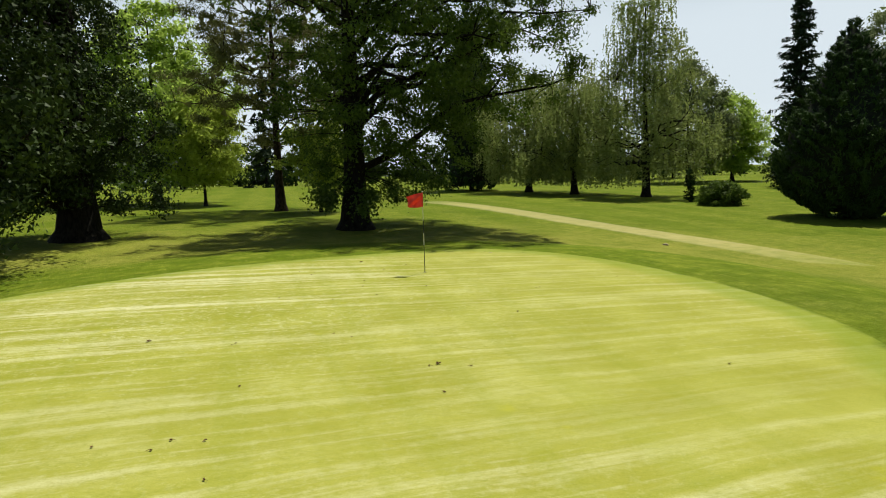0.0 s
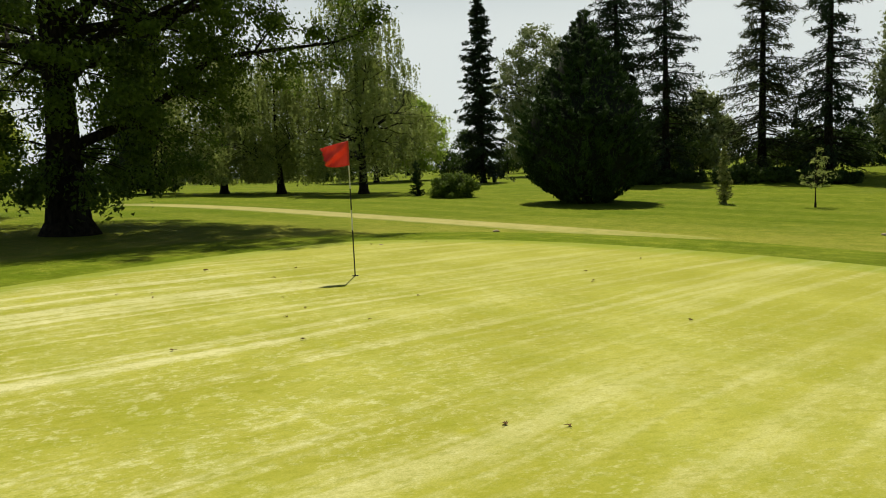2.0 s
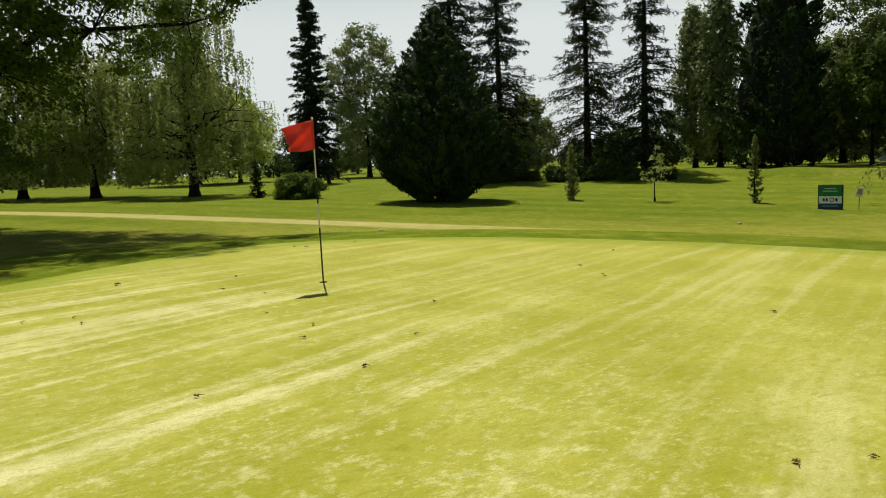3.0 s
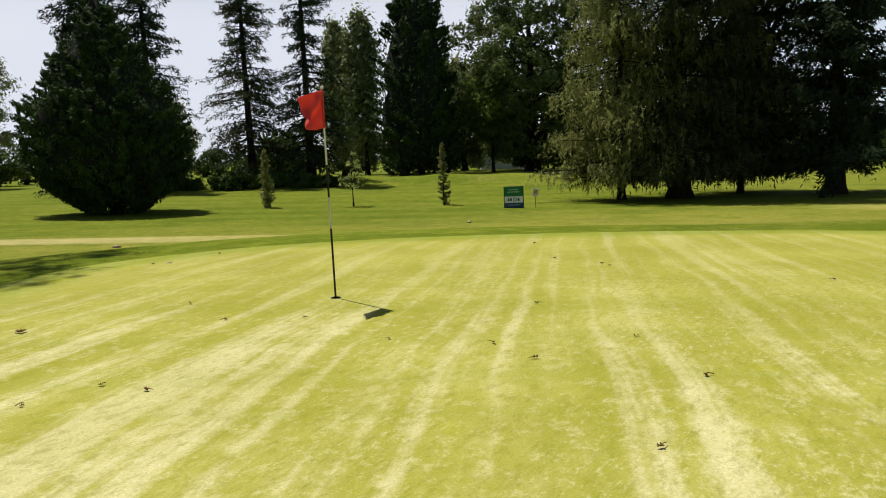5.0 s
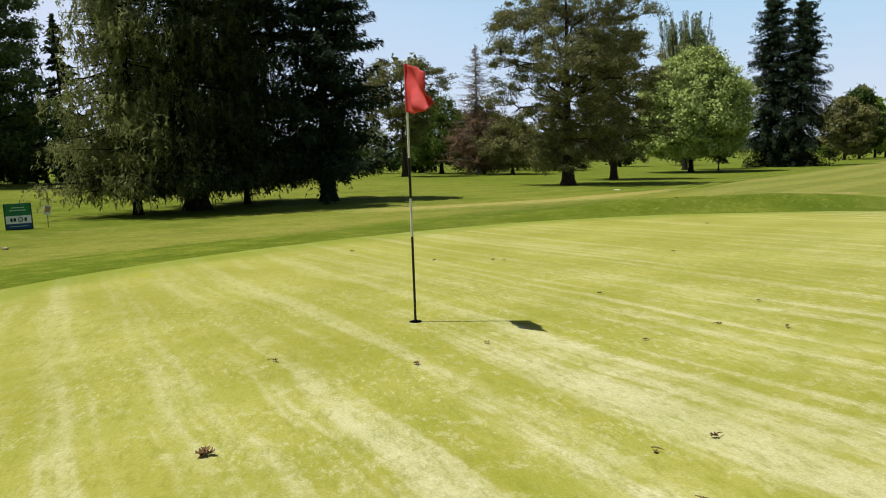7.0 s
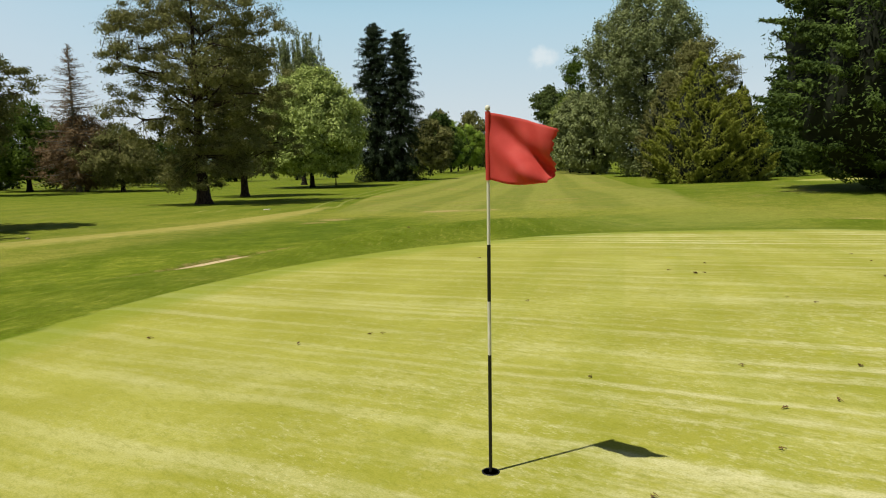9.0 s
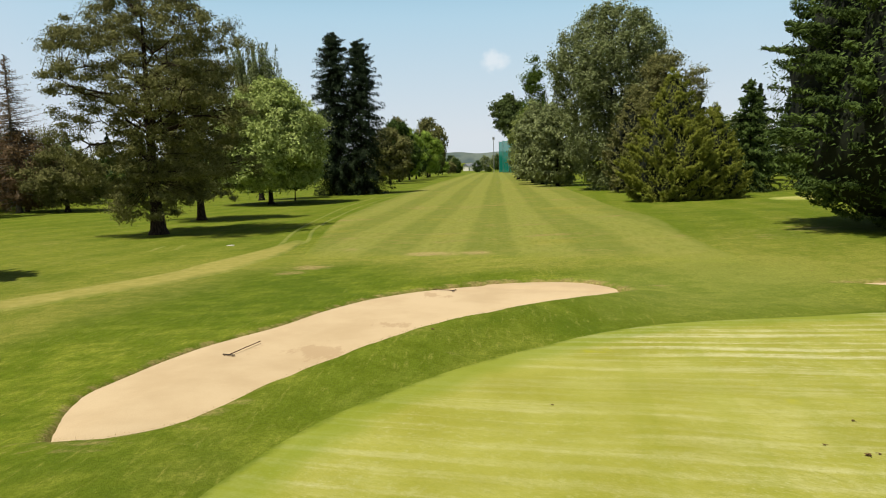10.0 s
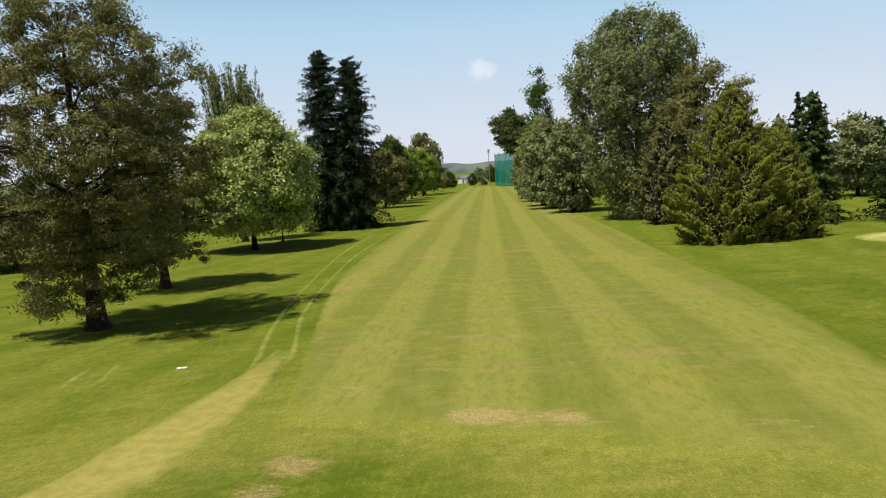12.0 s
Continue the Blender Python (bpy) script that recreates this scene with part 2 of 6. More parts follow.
def rough_mat():
    n = Nodes("park_grass")
    c, fine = rough_colour(n)
    return n.finish(c, 0.9, fine, 0.8, 0.06, spec=0.03)


def attr(n, name):
    a = n.t.nodes.new("ShaderNodeAttribute")
    a.attribute_name = name
    return a.outputs["Fac"]


def green_mat():
    """Close-mown putting surface: pale worn streaks along the mower's lines, bleached specks, lusher rim."""
    n = Nodes("putting_turf")
    rough, fine = rough_colour(n)
    s = n.add("ShaderNodeSeparateXYZ")
    n.put(n.pos, s.inputs[0])
    x, y = s.outputs[0], s.outputs[1]
    # the mower's lines fan out gently towards the west
    across = n.math("MULTIPLY", n.math("SUBTRACT", 24.0, y), n.math("EXPONENT", n.math("MULTIPLY", x, 0.022)))
    across = n.math("ADD", across, n.math("MULTIPLY", n.noise(0.3, 2), 0.5))
    v = n.add("ShaderNodeCombineXYZ")
    n.put(n.math("MULTIPLY", across, 2.6), v.inputs[0])
    n.put(n.math("MULTIPLY", x, 0.16), v.inputs[1])
    band = n.noise(1.0, 2, 0.5, vec=v.outputs[0])
    v2 = n.add("ShaderNodeCombineXYZ")
    n.put(n.math("MULTIPLY", across, 4.5), v2.inputs[0])
    n.put(n.math("MULTIPLY", x, 0.8), v2.inputs[1])
    thin = n.noise(1.0, 4, 0.6, vec=v2.outputs[0])
    st = n.math("SINE", n.math("MULTIPLY", across, 2 * math.pi / 0.62))
    worn = n.span(n.noise(0.15, 3), 0.34, 0.58)
    broken = n.noise(5.0, 6, 0.75)
    lush = n.mix(n.span(n.noise(0.6, 4), 0.3, 0.7), (0.272, 0.262, 0.040), (0.350, 0.335, 0.072))
    level = n.math("ADD", n.math("ADD", n.math("MULTIPLY", st, 0.02), n.math("MULTIPLY", band, 0.50)), n.math("MULTIPLY", n.math("SUBTRACT", worn, 0.5), 0.14))
    level = n.math("ADD", level, n.math("MULTIPLY", n.math("SUBTRACT", broken, 0.5), n.math("MULTIPLY", n.span(y, 7.5, 13.0, 0.22, 0.55), n.span(x, 0.0, 3.5, 1.0, 0.45))))
    level = n.math("ADD", level, n.math("MULTIPLY", n.math("SUBTRACT", thin, 0.5), 0.55))
    pale = n.math("MULTIPLY", n.span(level, 0.22, 0.60), n.span(worn, 0.0, 1.0, 0.28, 0.48))
    c = n.mix(pale, lush, (0.560, 0.520, 0.270))
    v3 = n.add("ShaderNodeCombineXYZ")
    n.put(n.math("MULTIPLY", across, 3.6), v3.inputs[0])
    n.put(n.math("MULTIPLY", x, 0.10), v3.inputs[1])
    ridge = n.math("ADD", n.noise(1.0, 3, 0.6, vec=v3.outputs[0]), n.math("MULTIPLY", n.math("SUBTRACT", n.noise(4.0, 6, 0.75), 0.5), 0.34))
    ridge = n.math("ADD", ridge, n.math("MULTIPLY", st, 0.03))
    zone = n.math("MULTIPLY", n.span(y, 24.0, 14.0, 0.5, 1.0), n.math("MULTIPLY", n.span(n.noise(0.2, 3), 0.32, 0.62, 0.5, 1.0), n.math("MAXIMUM", n.span(x, -3.2, 0.8, 1.0, 0.34), n.span(y, 9.0, 5.5, 0.0, 1.0))))
    c = n.mix(n.math("MULTIPLY", n.span(ridge, 0.47, 0.65), n.math("MULTIPLY", zone, n.math("MAXIMUM", n.span(y, 11.0, 15.0, 0.42, 0.78), n.span(y, 8.0, 5.0, 0.0, 0.65)))), c, (0.66, 0.61, 0.40))
    c = n.mix(n.math("MULTIPLY", n.span(ridge, 0.46, 0.30), n.math("MULTIPLY", zone, 0.5)), c, (0.225, 0.240, 0.020))
    mottle = n.span(n.noise(7.0, 6, 0.75), 0.52, 0.64)
    c = n.mix(n.math("MULTIPLY", mottle, n.math("MULTIPLY", zone, n.span(y, 7.5, 13.0, 0.18, 0.46))), c, (0.62, 0.59, 0.36))
    pit = n.span(n.noise(9.0, 6, 0.78, stretch=(0.7, 1.1, radians(20))), 0.48, 0.36)
    c = n.mix(n.math("MULTIPLY", pit, n.math("MULTIPLY", zone, 0.35)), c, (0.20, 0.205, 0.016))
    other = n.span(n.noise(1.0, 2, vec=n.along(108)), 0.5, 0.62)
    c = n.mix(n.math("MULTIPLY", other, 0.16), c, (0.20, 0.235, 0.018))
    blot = n.math("MULTIPLY", n.span(n.noise(22.0, 5, 0.75, stretch=(0.55, 1.2, radians(-12))), 0.52, 0.66), n.span(n.noise(0.9, 3), 0.36, 0.62))
    flecks = n.math("MULTIPLY", n.span(y, 7.5, 13.0, 0.3, 1.0), n.span(x, 0.0, 3.5, 1.0, 0.3))
    c = n.mix(n.math("MULTIPLY", n.math("MULTIPLY", blot, 0.4), flecks), c, (0.62, 0.59, 0.36))
    dark = n.span(n.noise(14.0, 6, 0.78, stretch=(0.5, 1.2, radians(-12))), 0.48, 0.66)
    c = n.mix(n.math("MULTIPLY", dark, n.span(flecks, 0.0, 1.0, 0.22, 0.48)), c, (0.190, 0.195, 0.022))
    yellow = n.span(n.noise(0.7, 3, 0.6), 0.66, 0.74)
    c = n.mix(n.math("MULTIPLY", yellow, 0.5), c, (0.36, 0.34, 0.008))
    grain = n.noise(70.0, 2, 0.7)
    c = n.mix(n.span(grain, 0.3, 0.75, 0.0, 0.35), c, (0.15, 0.175, 0.012))
    rim = n.math("ADD", attr(n, "edge"), n.math("MULTIPLY", n.math("SUBTRACT", n.noise(1.1, 4), 0.5), 0.7))
    c = n.mix(n.span(rim, 0.55, 1.25), n.mix(0.55, c, (0.150, 0.205, 0.014)), c)
    c = n.mix(n.span(rim, 0.05, 0.35), rough, c)
    return n.finish(c, 0.85, grain, 0.25, 0.01, spec=0.05)


def fairway_mat():
    n = Nodes("fairway_turf")
    rough, fine = rough_colour(n)
    across = n.along(FAIRWAY_ANGLE)
    st = n.math("SINE", n.math("MULTIPLY", n.math("ADD", across, n.math("MULTIPLY", n.noise(0.05, 2), 1.2)), 2 * math.pi / 5.6))
    c = n.mix(n.span(st, -0.45, 0.45), (0.168, 0.184, 0.036), (0.230, 0.234, 0.052))
    thin = n.span(n.math("SINE", n.math("MULTIPLY", across, 2 * math.pi / 1.75)), -0.2, 0.6)
    c = n.mix(n.math("MULTIPLY", thin, 0.12), c, (0.25, 0.27, 0.05))
    patch = n.span(n.noise(0.16, 5, 0.62), 0.52, 0.72)
    c = n.mix(n.math("MULTIPLY", patch, 0.45), c, (0.30, 0.255, 0.048))
    red = n.math("MULTIPLY", n.span(n.noise(0.35, 4, 0.6, stretch=(0.25, 1.0, radians(8))), 0.62, 0.74), 0.45)
    c = n.mix(red, c, (0.30, 0.215, 0.10))
    bare = n.math("MULTIPLY", n.span(n.noise(0.9, 5, 0.68, stretch=(0.35, 1.0, radians(20))), 0.50, 0.62), n.span(n.noise(0.11, 2, stretch=(0.6, 1.6, radians(20))), 0.52, 0.66))
    c = n.mix(n.math("MULTIPLY", bare, 0.7), c, (0.33, 0.215, 0.10))
    worn = n.span(n.noise(2.6, 6, 0.72, stretch=(0.4, 1.2, radians(FAIRWAY_ANGLE))), 0.40, 0.68)
    c = n.mix(n.math("MULTIPLY", worn, 0.52), c, (0.115, 0.140, 0.014))
    haze = n.span(n.noise(0.55, 7, 0.75, stretch=(0.9, 1.2, radians(10))), 0.48, 0.66)
    c = n.mix(n.math("MULTIPLY", haze, 0.28), c, (0.33, 0.28, 0.085))
    fleck = n.span(n.noise(5.5, 5, 0.72), 0.55, 0.70)
    c = n.mix(n.math("MULTIPLY", fleck, 0.25), c, (0.34, 0.31, 0.09))
    c = earthy(n, c, attr(n, "bare"))
    c = n.mix(n.span(fine, 0.3, 0.75, 0.0, 0.4), c, (0.095, 0.118, 0.012))
    rim = n.math("ADD", attr(n, "edge"), n.math("MULTIPLY", n.math("SUBTRACT", n.noise(0.9, 4), 0.5), 0.8))
    c = n.mix(n.span(rim, 0.15, 0.8), rough, c)
    return n.finish(c, 0.9, fine, 0.6, 0.04, spec=0.03)


def dry_mat(name, share, a=(0.36, 0.30, 0.115), b=(0.46, 0.38, 0.17)):
    """Trodden dry strip; share: how much of the green is worn off."""
    n = Nodes(name)
    rough, fine = rough_colour(n)
    c = n.mix(n.span(n.noise(1.6, 5, 0.65), 0.3, 0.7), a, b)
    c = n.mix(n.span(n.noise(6.0, 4, 0.65), 0.5, 0.75, 0, 0.5), c, (0.20, 0.20, 0.035))
    rim = n.math("ADD", attr(n, "edge"), n.math("MULTIPLY", n.math("SUBTRACT", n.noise(1.0, 4), 0.5), 0.9))
    c = n.mix(n.math("MULTIPLY", n.span(rim, 0.05, 0.8), share), rough, c)
    return n.finish(c, 0.85, fine, 0.4, 0.03, spec=0.15)


def sand_mat():
    n = Nodes("bunker_sand")
    c = n.mix(n.span(n.noise(0.5, 4), 0.3, 0.7), (0.455, 0.338, 0.200), (0.530, 0.405, 0.250))
    damp = n.span(n.math("ADD", attr(n, "damp"), n.math("MULTIPLY", n.math("SUBTRACT", n.noise(1.5, 6, 0.68, stretch=(1.2, 0.5, radians(25))), 0.5), 2.8)), 0.5, 0.74)
    c = n.mix(n.math("MULTIPLY", damp, 0.6), c, (0.365, 0.250, 0.140))
    grain = n.noise(26.0, 4, 0.7)
    c = n.mix(n.span(grain, 0.35, 0.7, 0.0, 0.22), c, (0.42, 0.31, 0.18))
    comb = n.noise(2.0, 3, 0.6, stretch=(0.5, 9.0, radians(55)))
    return n.finish(c, 0.95, n.math("ADD", grain, comb), 0.35, 0.03, spec=0.1)


def leaf_mat(name, dark, light, through=0.35, gloss=0.5, patch=0.35):
    """Leaves: colour varies leaf by leaf and bough by bough; light passes through."""
    n = Nodes(name)
    g = n.add("ShaderNodeNewGeometry")
    f = n.math("ADD", n.math("MULTIPLY", g.outputs["Random Per Island"], 0.55), n.math("MULTIPLY", n.span(n.noise(0.5, 3), 0.3, 0.7), 0.45))
    c = n.mix(f, tuple(0.72 * v for v in dark), tuple(1.12 * v for v in light))
    p = n.t.nodes.new("ShaderNodeBsdfPrincipled")
    n.put(c, p.inputs["Base Color"])
    p.inputs["Roughness"].default_value = gloss
    p.inputs["Specular IOR Level"].default_value = 0.06
    tr = n.add("ShaderNodeBsdfTranslucent")
    n.put(n.mix(0.5, c, tuple(min(1, 1.5 * v) for v in light)), tr.inputs["Color"])
    m = n.t.nodes.new("ShaderNodeMixShader")
    m.inputs[0].default_value = 0.62 * through
    n.t.links.new(p.outputs[0], m.inputs[1])
    n.t.links.new(tr.outputs[0], m.inputs[2])
    n.t.links.new(m.outputs[0], n.out.inputs["Surface"])
    return n.mat


def bark_mat(name, dark, light):
    n = Nodes(name)
    ridges = n.noise(3.0, 5, 0.65, stretch=(3.0, 3.0, 0))
    c = n.mix(n.span(ridges, 0.35, 0.65), dark, light)
    return n.finish(c, 0.9, ridges, 0.8, 0.06, spec=0.1)


def plain_mat(name, colour, rough=0.6, metal=0.0, vary=0.12, scale=6.0):
    n = Nodes(name)
    c = n.mix(n.span(n.noise(scale, 4), 0.3, 0.7), tuple(v * (1 - vary) for v in colour), tuple(min(1, v * (1 + vary)) for v in colour))
    return n.finish(c, rough, metal=metal)


ROUGH, GREEN, FAIRWAY, DRY, WORN, SAND = rough_mat(), green_mat(), fairway_mat(), dry_mat("dry_trodden_grass", 0.6), dry_mat("half_dry_grass", 0.7, (0.25, 0.215, 0.045), (0.36, 0.30, 0.085)), sand_mat()
TRACK = dry_mat("wheel_worn_grass", 0.95, (0.30, 0.285, 0.075), (0.40, 0.36, 0.12))
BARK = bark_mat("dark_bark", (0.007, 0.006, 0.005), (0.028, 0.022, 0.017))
BARK_PINE = bark_mat("pine_bark", (0.020, 0.014, 0.010), (0.065, 0.044, 0.032))
BARK_GREY = bark_mat("grey_bark", (0.09, 0.08, 0.065), (0.22, 0.20, 0.17))
OAK = leaf_mat("oak_leaves", (0.022, 0.044, 0.008), (0.115, 0.165, 0.026), 0.55)
BEECH = leaf_mat("beech_leaves", (0.010, 0.021, 0.006), (0.046, 0.068, 0.016), 0.14)
DARKLEAF = leaf_mat("dark_leaves", (0.018, 0.036, 0.009), (0.062, 0.095, 0.018), 0.3)
LIME = leaf_mat("lime_leaves", (0.110, 0.180, 0.026), (0.340, 0.430, 0.085), 1.1)
BIRCH = leaf_mat("birch_leaves", (0.118, 0.152, 0.040), (0.295, 0.33, 0.105), 0.6)
MAPLE = leaf_mat("maple_leaves", (0.15, 0.21, 0.036), (0.44, 0.50, 0.16), 0.14)
PLANE = leaf_mat("plane_leaves", (0.03, 0.05, 0.013), (0.125, 0.16, 0.05), 0.45)
POPLAR = leaf_mat("poplar_leaves", (0.085, 0.115, 0.034), (0.25, 0.275, 0.12), 0.28)
SPRUCE = leaf_mat("spruce_needles", (0.012, 0.022, 0.011), (0.034, 0.050, 0.021), 0.06, 0.7)
WEEPING = leaf_mat("weeping_spruce_needles", (0.085, 0.104, 0.026), (0.27, 0.28, 0.10), 0.4, 0.8)
DARKWEEP = leaf_mat("dark_weeping_needles", (0.008, 0.014, 0.005), (0.062, 0.074, 0.026), 0.08, 0.8)
PINE = leaf_mat("pine_needles", (0.07, 0.078, 0.022), (0.215, 0.205, 0.075), 0.12, 0.8)
CYPRESS = leaf_mat("dark_cypress_sprays", (0.005, 0.013, 0.005), (0.045, 0.078, 0.018), 0.06, 0.7)
GOLDEN = leaf_mat("golden_cypress_sprays", (0.075, 0.098, 0.012), (0.225, 0.235, 0.036), 0.18, 0.75)
BLUECEDAR = leaf_mat("deep_green_sprays", (0.014, 0.030, 0.008), (0.10, 0.145, 0.034), 0.10, 0.75)
BROWN = leaf_mat("withered_needles", (0.095, 0.065, 0.036), (0.23, 0.15, 0.08), 0.15, 0.7)
YELLOWGREEN = leaf_mat("yellow_green_leaves", (0.150, 0.200, 0.024), (0.350, 0.410, 0.070), 0.95)


# near-black colour that stands for the shade deep inside dense crowns
DEEP = plain_mat("crown_inner_shade", (0.010, 0.013, 0.006), 0.95, vary=0.4, scale=3.0)


# ---- building helpers ----
def mesh_of(name, verts, faces, material, smooth=False):
    """A mesh from arrays: vertices (n, 3) and faces, each a list or an (m, k) array."""
    me = bpy.data.meshes.new(name)
    verts = np.asarray(verts, np.float32)
    groups = faces if isinstance(faces, list) and len(faces) and isinstance(faces[0], np.ndarray) else [np.asarray(faces)]
    loops = np.concatenate([g.ravel() for g in groups]).astype(np.int32)
    sizes = np.concatenate([np.full(len(g), g.shape[1]) for g in groups]).astype(np.int32)
    starts = np.concatenate([[0], np.cumsum(sizes)[:-1]]).astype(np.int32)
    me.vertices.add(len(verts))
    me.vertices.foreach_set("co", verts.ravel())
    me.loops.add(len(loops))
    me.loops.foreach_set("vertex_index", loops)
    me.polygons.add(len(sizes))
    me.polygons.foreach_set("loop_start", starts)
    me.polygons.foreach_set("loop_total", sizes)
    if smooth:
        me.polygons.foreach_set("use_smooth", np.ones(len(sizes), bool))
    me.materials.append(material)
    me.update(calc_edges=True)
    return me


def part(name, me, parent, label=""):
    ob = new(name, me)
    ob.parent = parent
    return tagged(ob, label)


def part_bm(name, bm, material, parent, label="", smooth=False):
    me = bpy.data.meshes.new(name)
    for f in bm.faces:
        f.smooth = smooth
    bm.to_mesh(me)
    bm.free()
    me.materials.append(material)
    return part(name, me, parent, label)


def tube(points, radii, sides=7):
    """A tapered tube along points: vertices and quads."""
    p = np.asarray(points, float)
    r = np.asarray(radii, float)
    d = np.gradient(p, axis=0)
    d /= np.linalg.norm(d, axis=1)[:, None] + 1e-9
    up = np.where(np.abs(d[:, 2:3]) > 0.9, np.array([[1.0, 0, 0]]), np.array([[0, 0, 1.0]]))
    u = np.cross(d, up)
    u /= np.linalg.norm(u, axis=1)[:, None] + 1e-9
    v = np.cross(d, u)
    a = np.linspace(0, 2 * math.pi, sides, endpoint=False)
    ring = p[:, None] + r[:, None, None] * (np.cos(a)[None, :, None] * u[:, None] + np.sin(a)[None, :, None] * v[:, None])
    k = len(p)
    i = np.arange((k - 1) * sides).reshape(k - 1, sides)
    j = np.roll(i, -1, 1)
    return ring.reshape(-1, 3), np.stack([i, j, j + sides, i + sides], -1).reshape(-1, 4)


class Wood:
    def __init__(self):
        self.v, self.f, self.n = [], [], 0

    def add(self, points, radii, sides=7):
        v, f = tube(points, radii, sides)
        self.v.append(v)
        self.f.append(f + self.n)
        self.n += len(v)

    def mesh(self, name, material):
        return mesh_of(name, np.vstack(self.v), np.vstack(self.f), material, True)


def unit(v):
    return v / (np.linalg.norm(v, axis=-1, keepdims=True) + 1e-9)


def leaves(centres, ways, length, width, rng, face=None, loose=0.55):
    """One pointed leaf or spray at each centre, its long side along its way, its flat side turned to face."""
    n = len(centres)
    d = unit(ways)
    if face is None:
        s = unit(np.cross(d, rng.normal(size=(n, 3))))
    else:
        flat = unit(unit(face) + loose * rng.normal(size=(n, 3)))
        d = unit(d - flat * (d * flat).sum(1, keepdims=True))
        s = np.cross(flat, d)
    L = (length * rng.uniform(0.65, 1.3, n))[:, None] * 0.5
    W = (width * rng.uniform(0.65, 1.3, n))[:, None] * 0.5
    v = np.stack([centres - d * L + s * W, centres - d * L * 0.6 - s * W, centres + d * L], 1).reshape(-1, 3)
    return v, np.arange(3 * n).reshape(-1, 3)


def bend(a, b, rise, k=6, sag=0.0):
    """A curved bough from a to b: rise lifts its middle."""
    u = np.linspace(0, 1, k)[:, None]
    p = a * (1 - u) + b * u
    p[:, 2] += rise * 4 * (u * (1 - u))[:, 0] - sag * (u[:, 0] ** 2)
    return p


def finish_tree(name, x, y, wood, crown, bark, leaf, label, category, group="", turn=0.0, limbs=(), twigs=None):
    root = new(name)
    root.matrix_basis = pose(x, y, H(x, y) - 0.05, 0, 0, turn)
    part("trunk", wood.mesh("trunk", bark), root)
    for w in limbs:
        part("limb", w.mesh("limb", bark), root)
    if twigs is not None and twigs.n:
        tagged(part("twigs_or_shade_core", twigs.mesh("twigs_or_shade_core", bark), root), kind="stuff")
    v, f = crown
    tagged(part("crown", mesh_of("crown", v, f, leaf), root), kind="stuff")
    return tagged(root, label, category, group)


def trunk_line(rng, h, r, lean=0.02, k=9, flare=1.6):
    z = np.linspace(0, h, k)
    p = np.stack([np.cumsum(rng.normal(0, lean * h / k, k)), np.cumsum(rng.normal(0, lean * h / k, k)), z], 1)
    p[0, :2] = 0
    rad = r * (1 - 0.86 * (z / h) ** 0.9)
    p = np.vstack([[[0, 0, -0.3]], p[:1], p[:1] * 0.7 + p[1:2] * 0.3 * 0.35 + [[0, 0, 0.3]], p[1:]])
    rad = np.concatenate([[r * flare * 1.1, r * flare, r * 1.15], rad[1:]])
    return p, rad


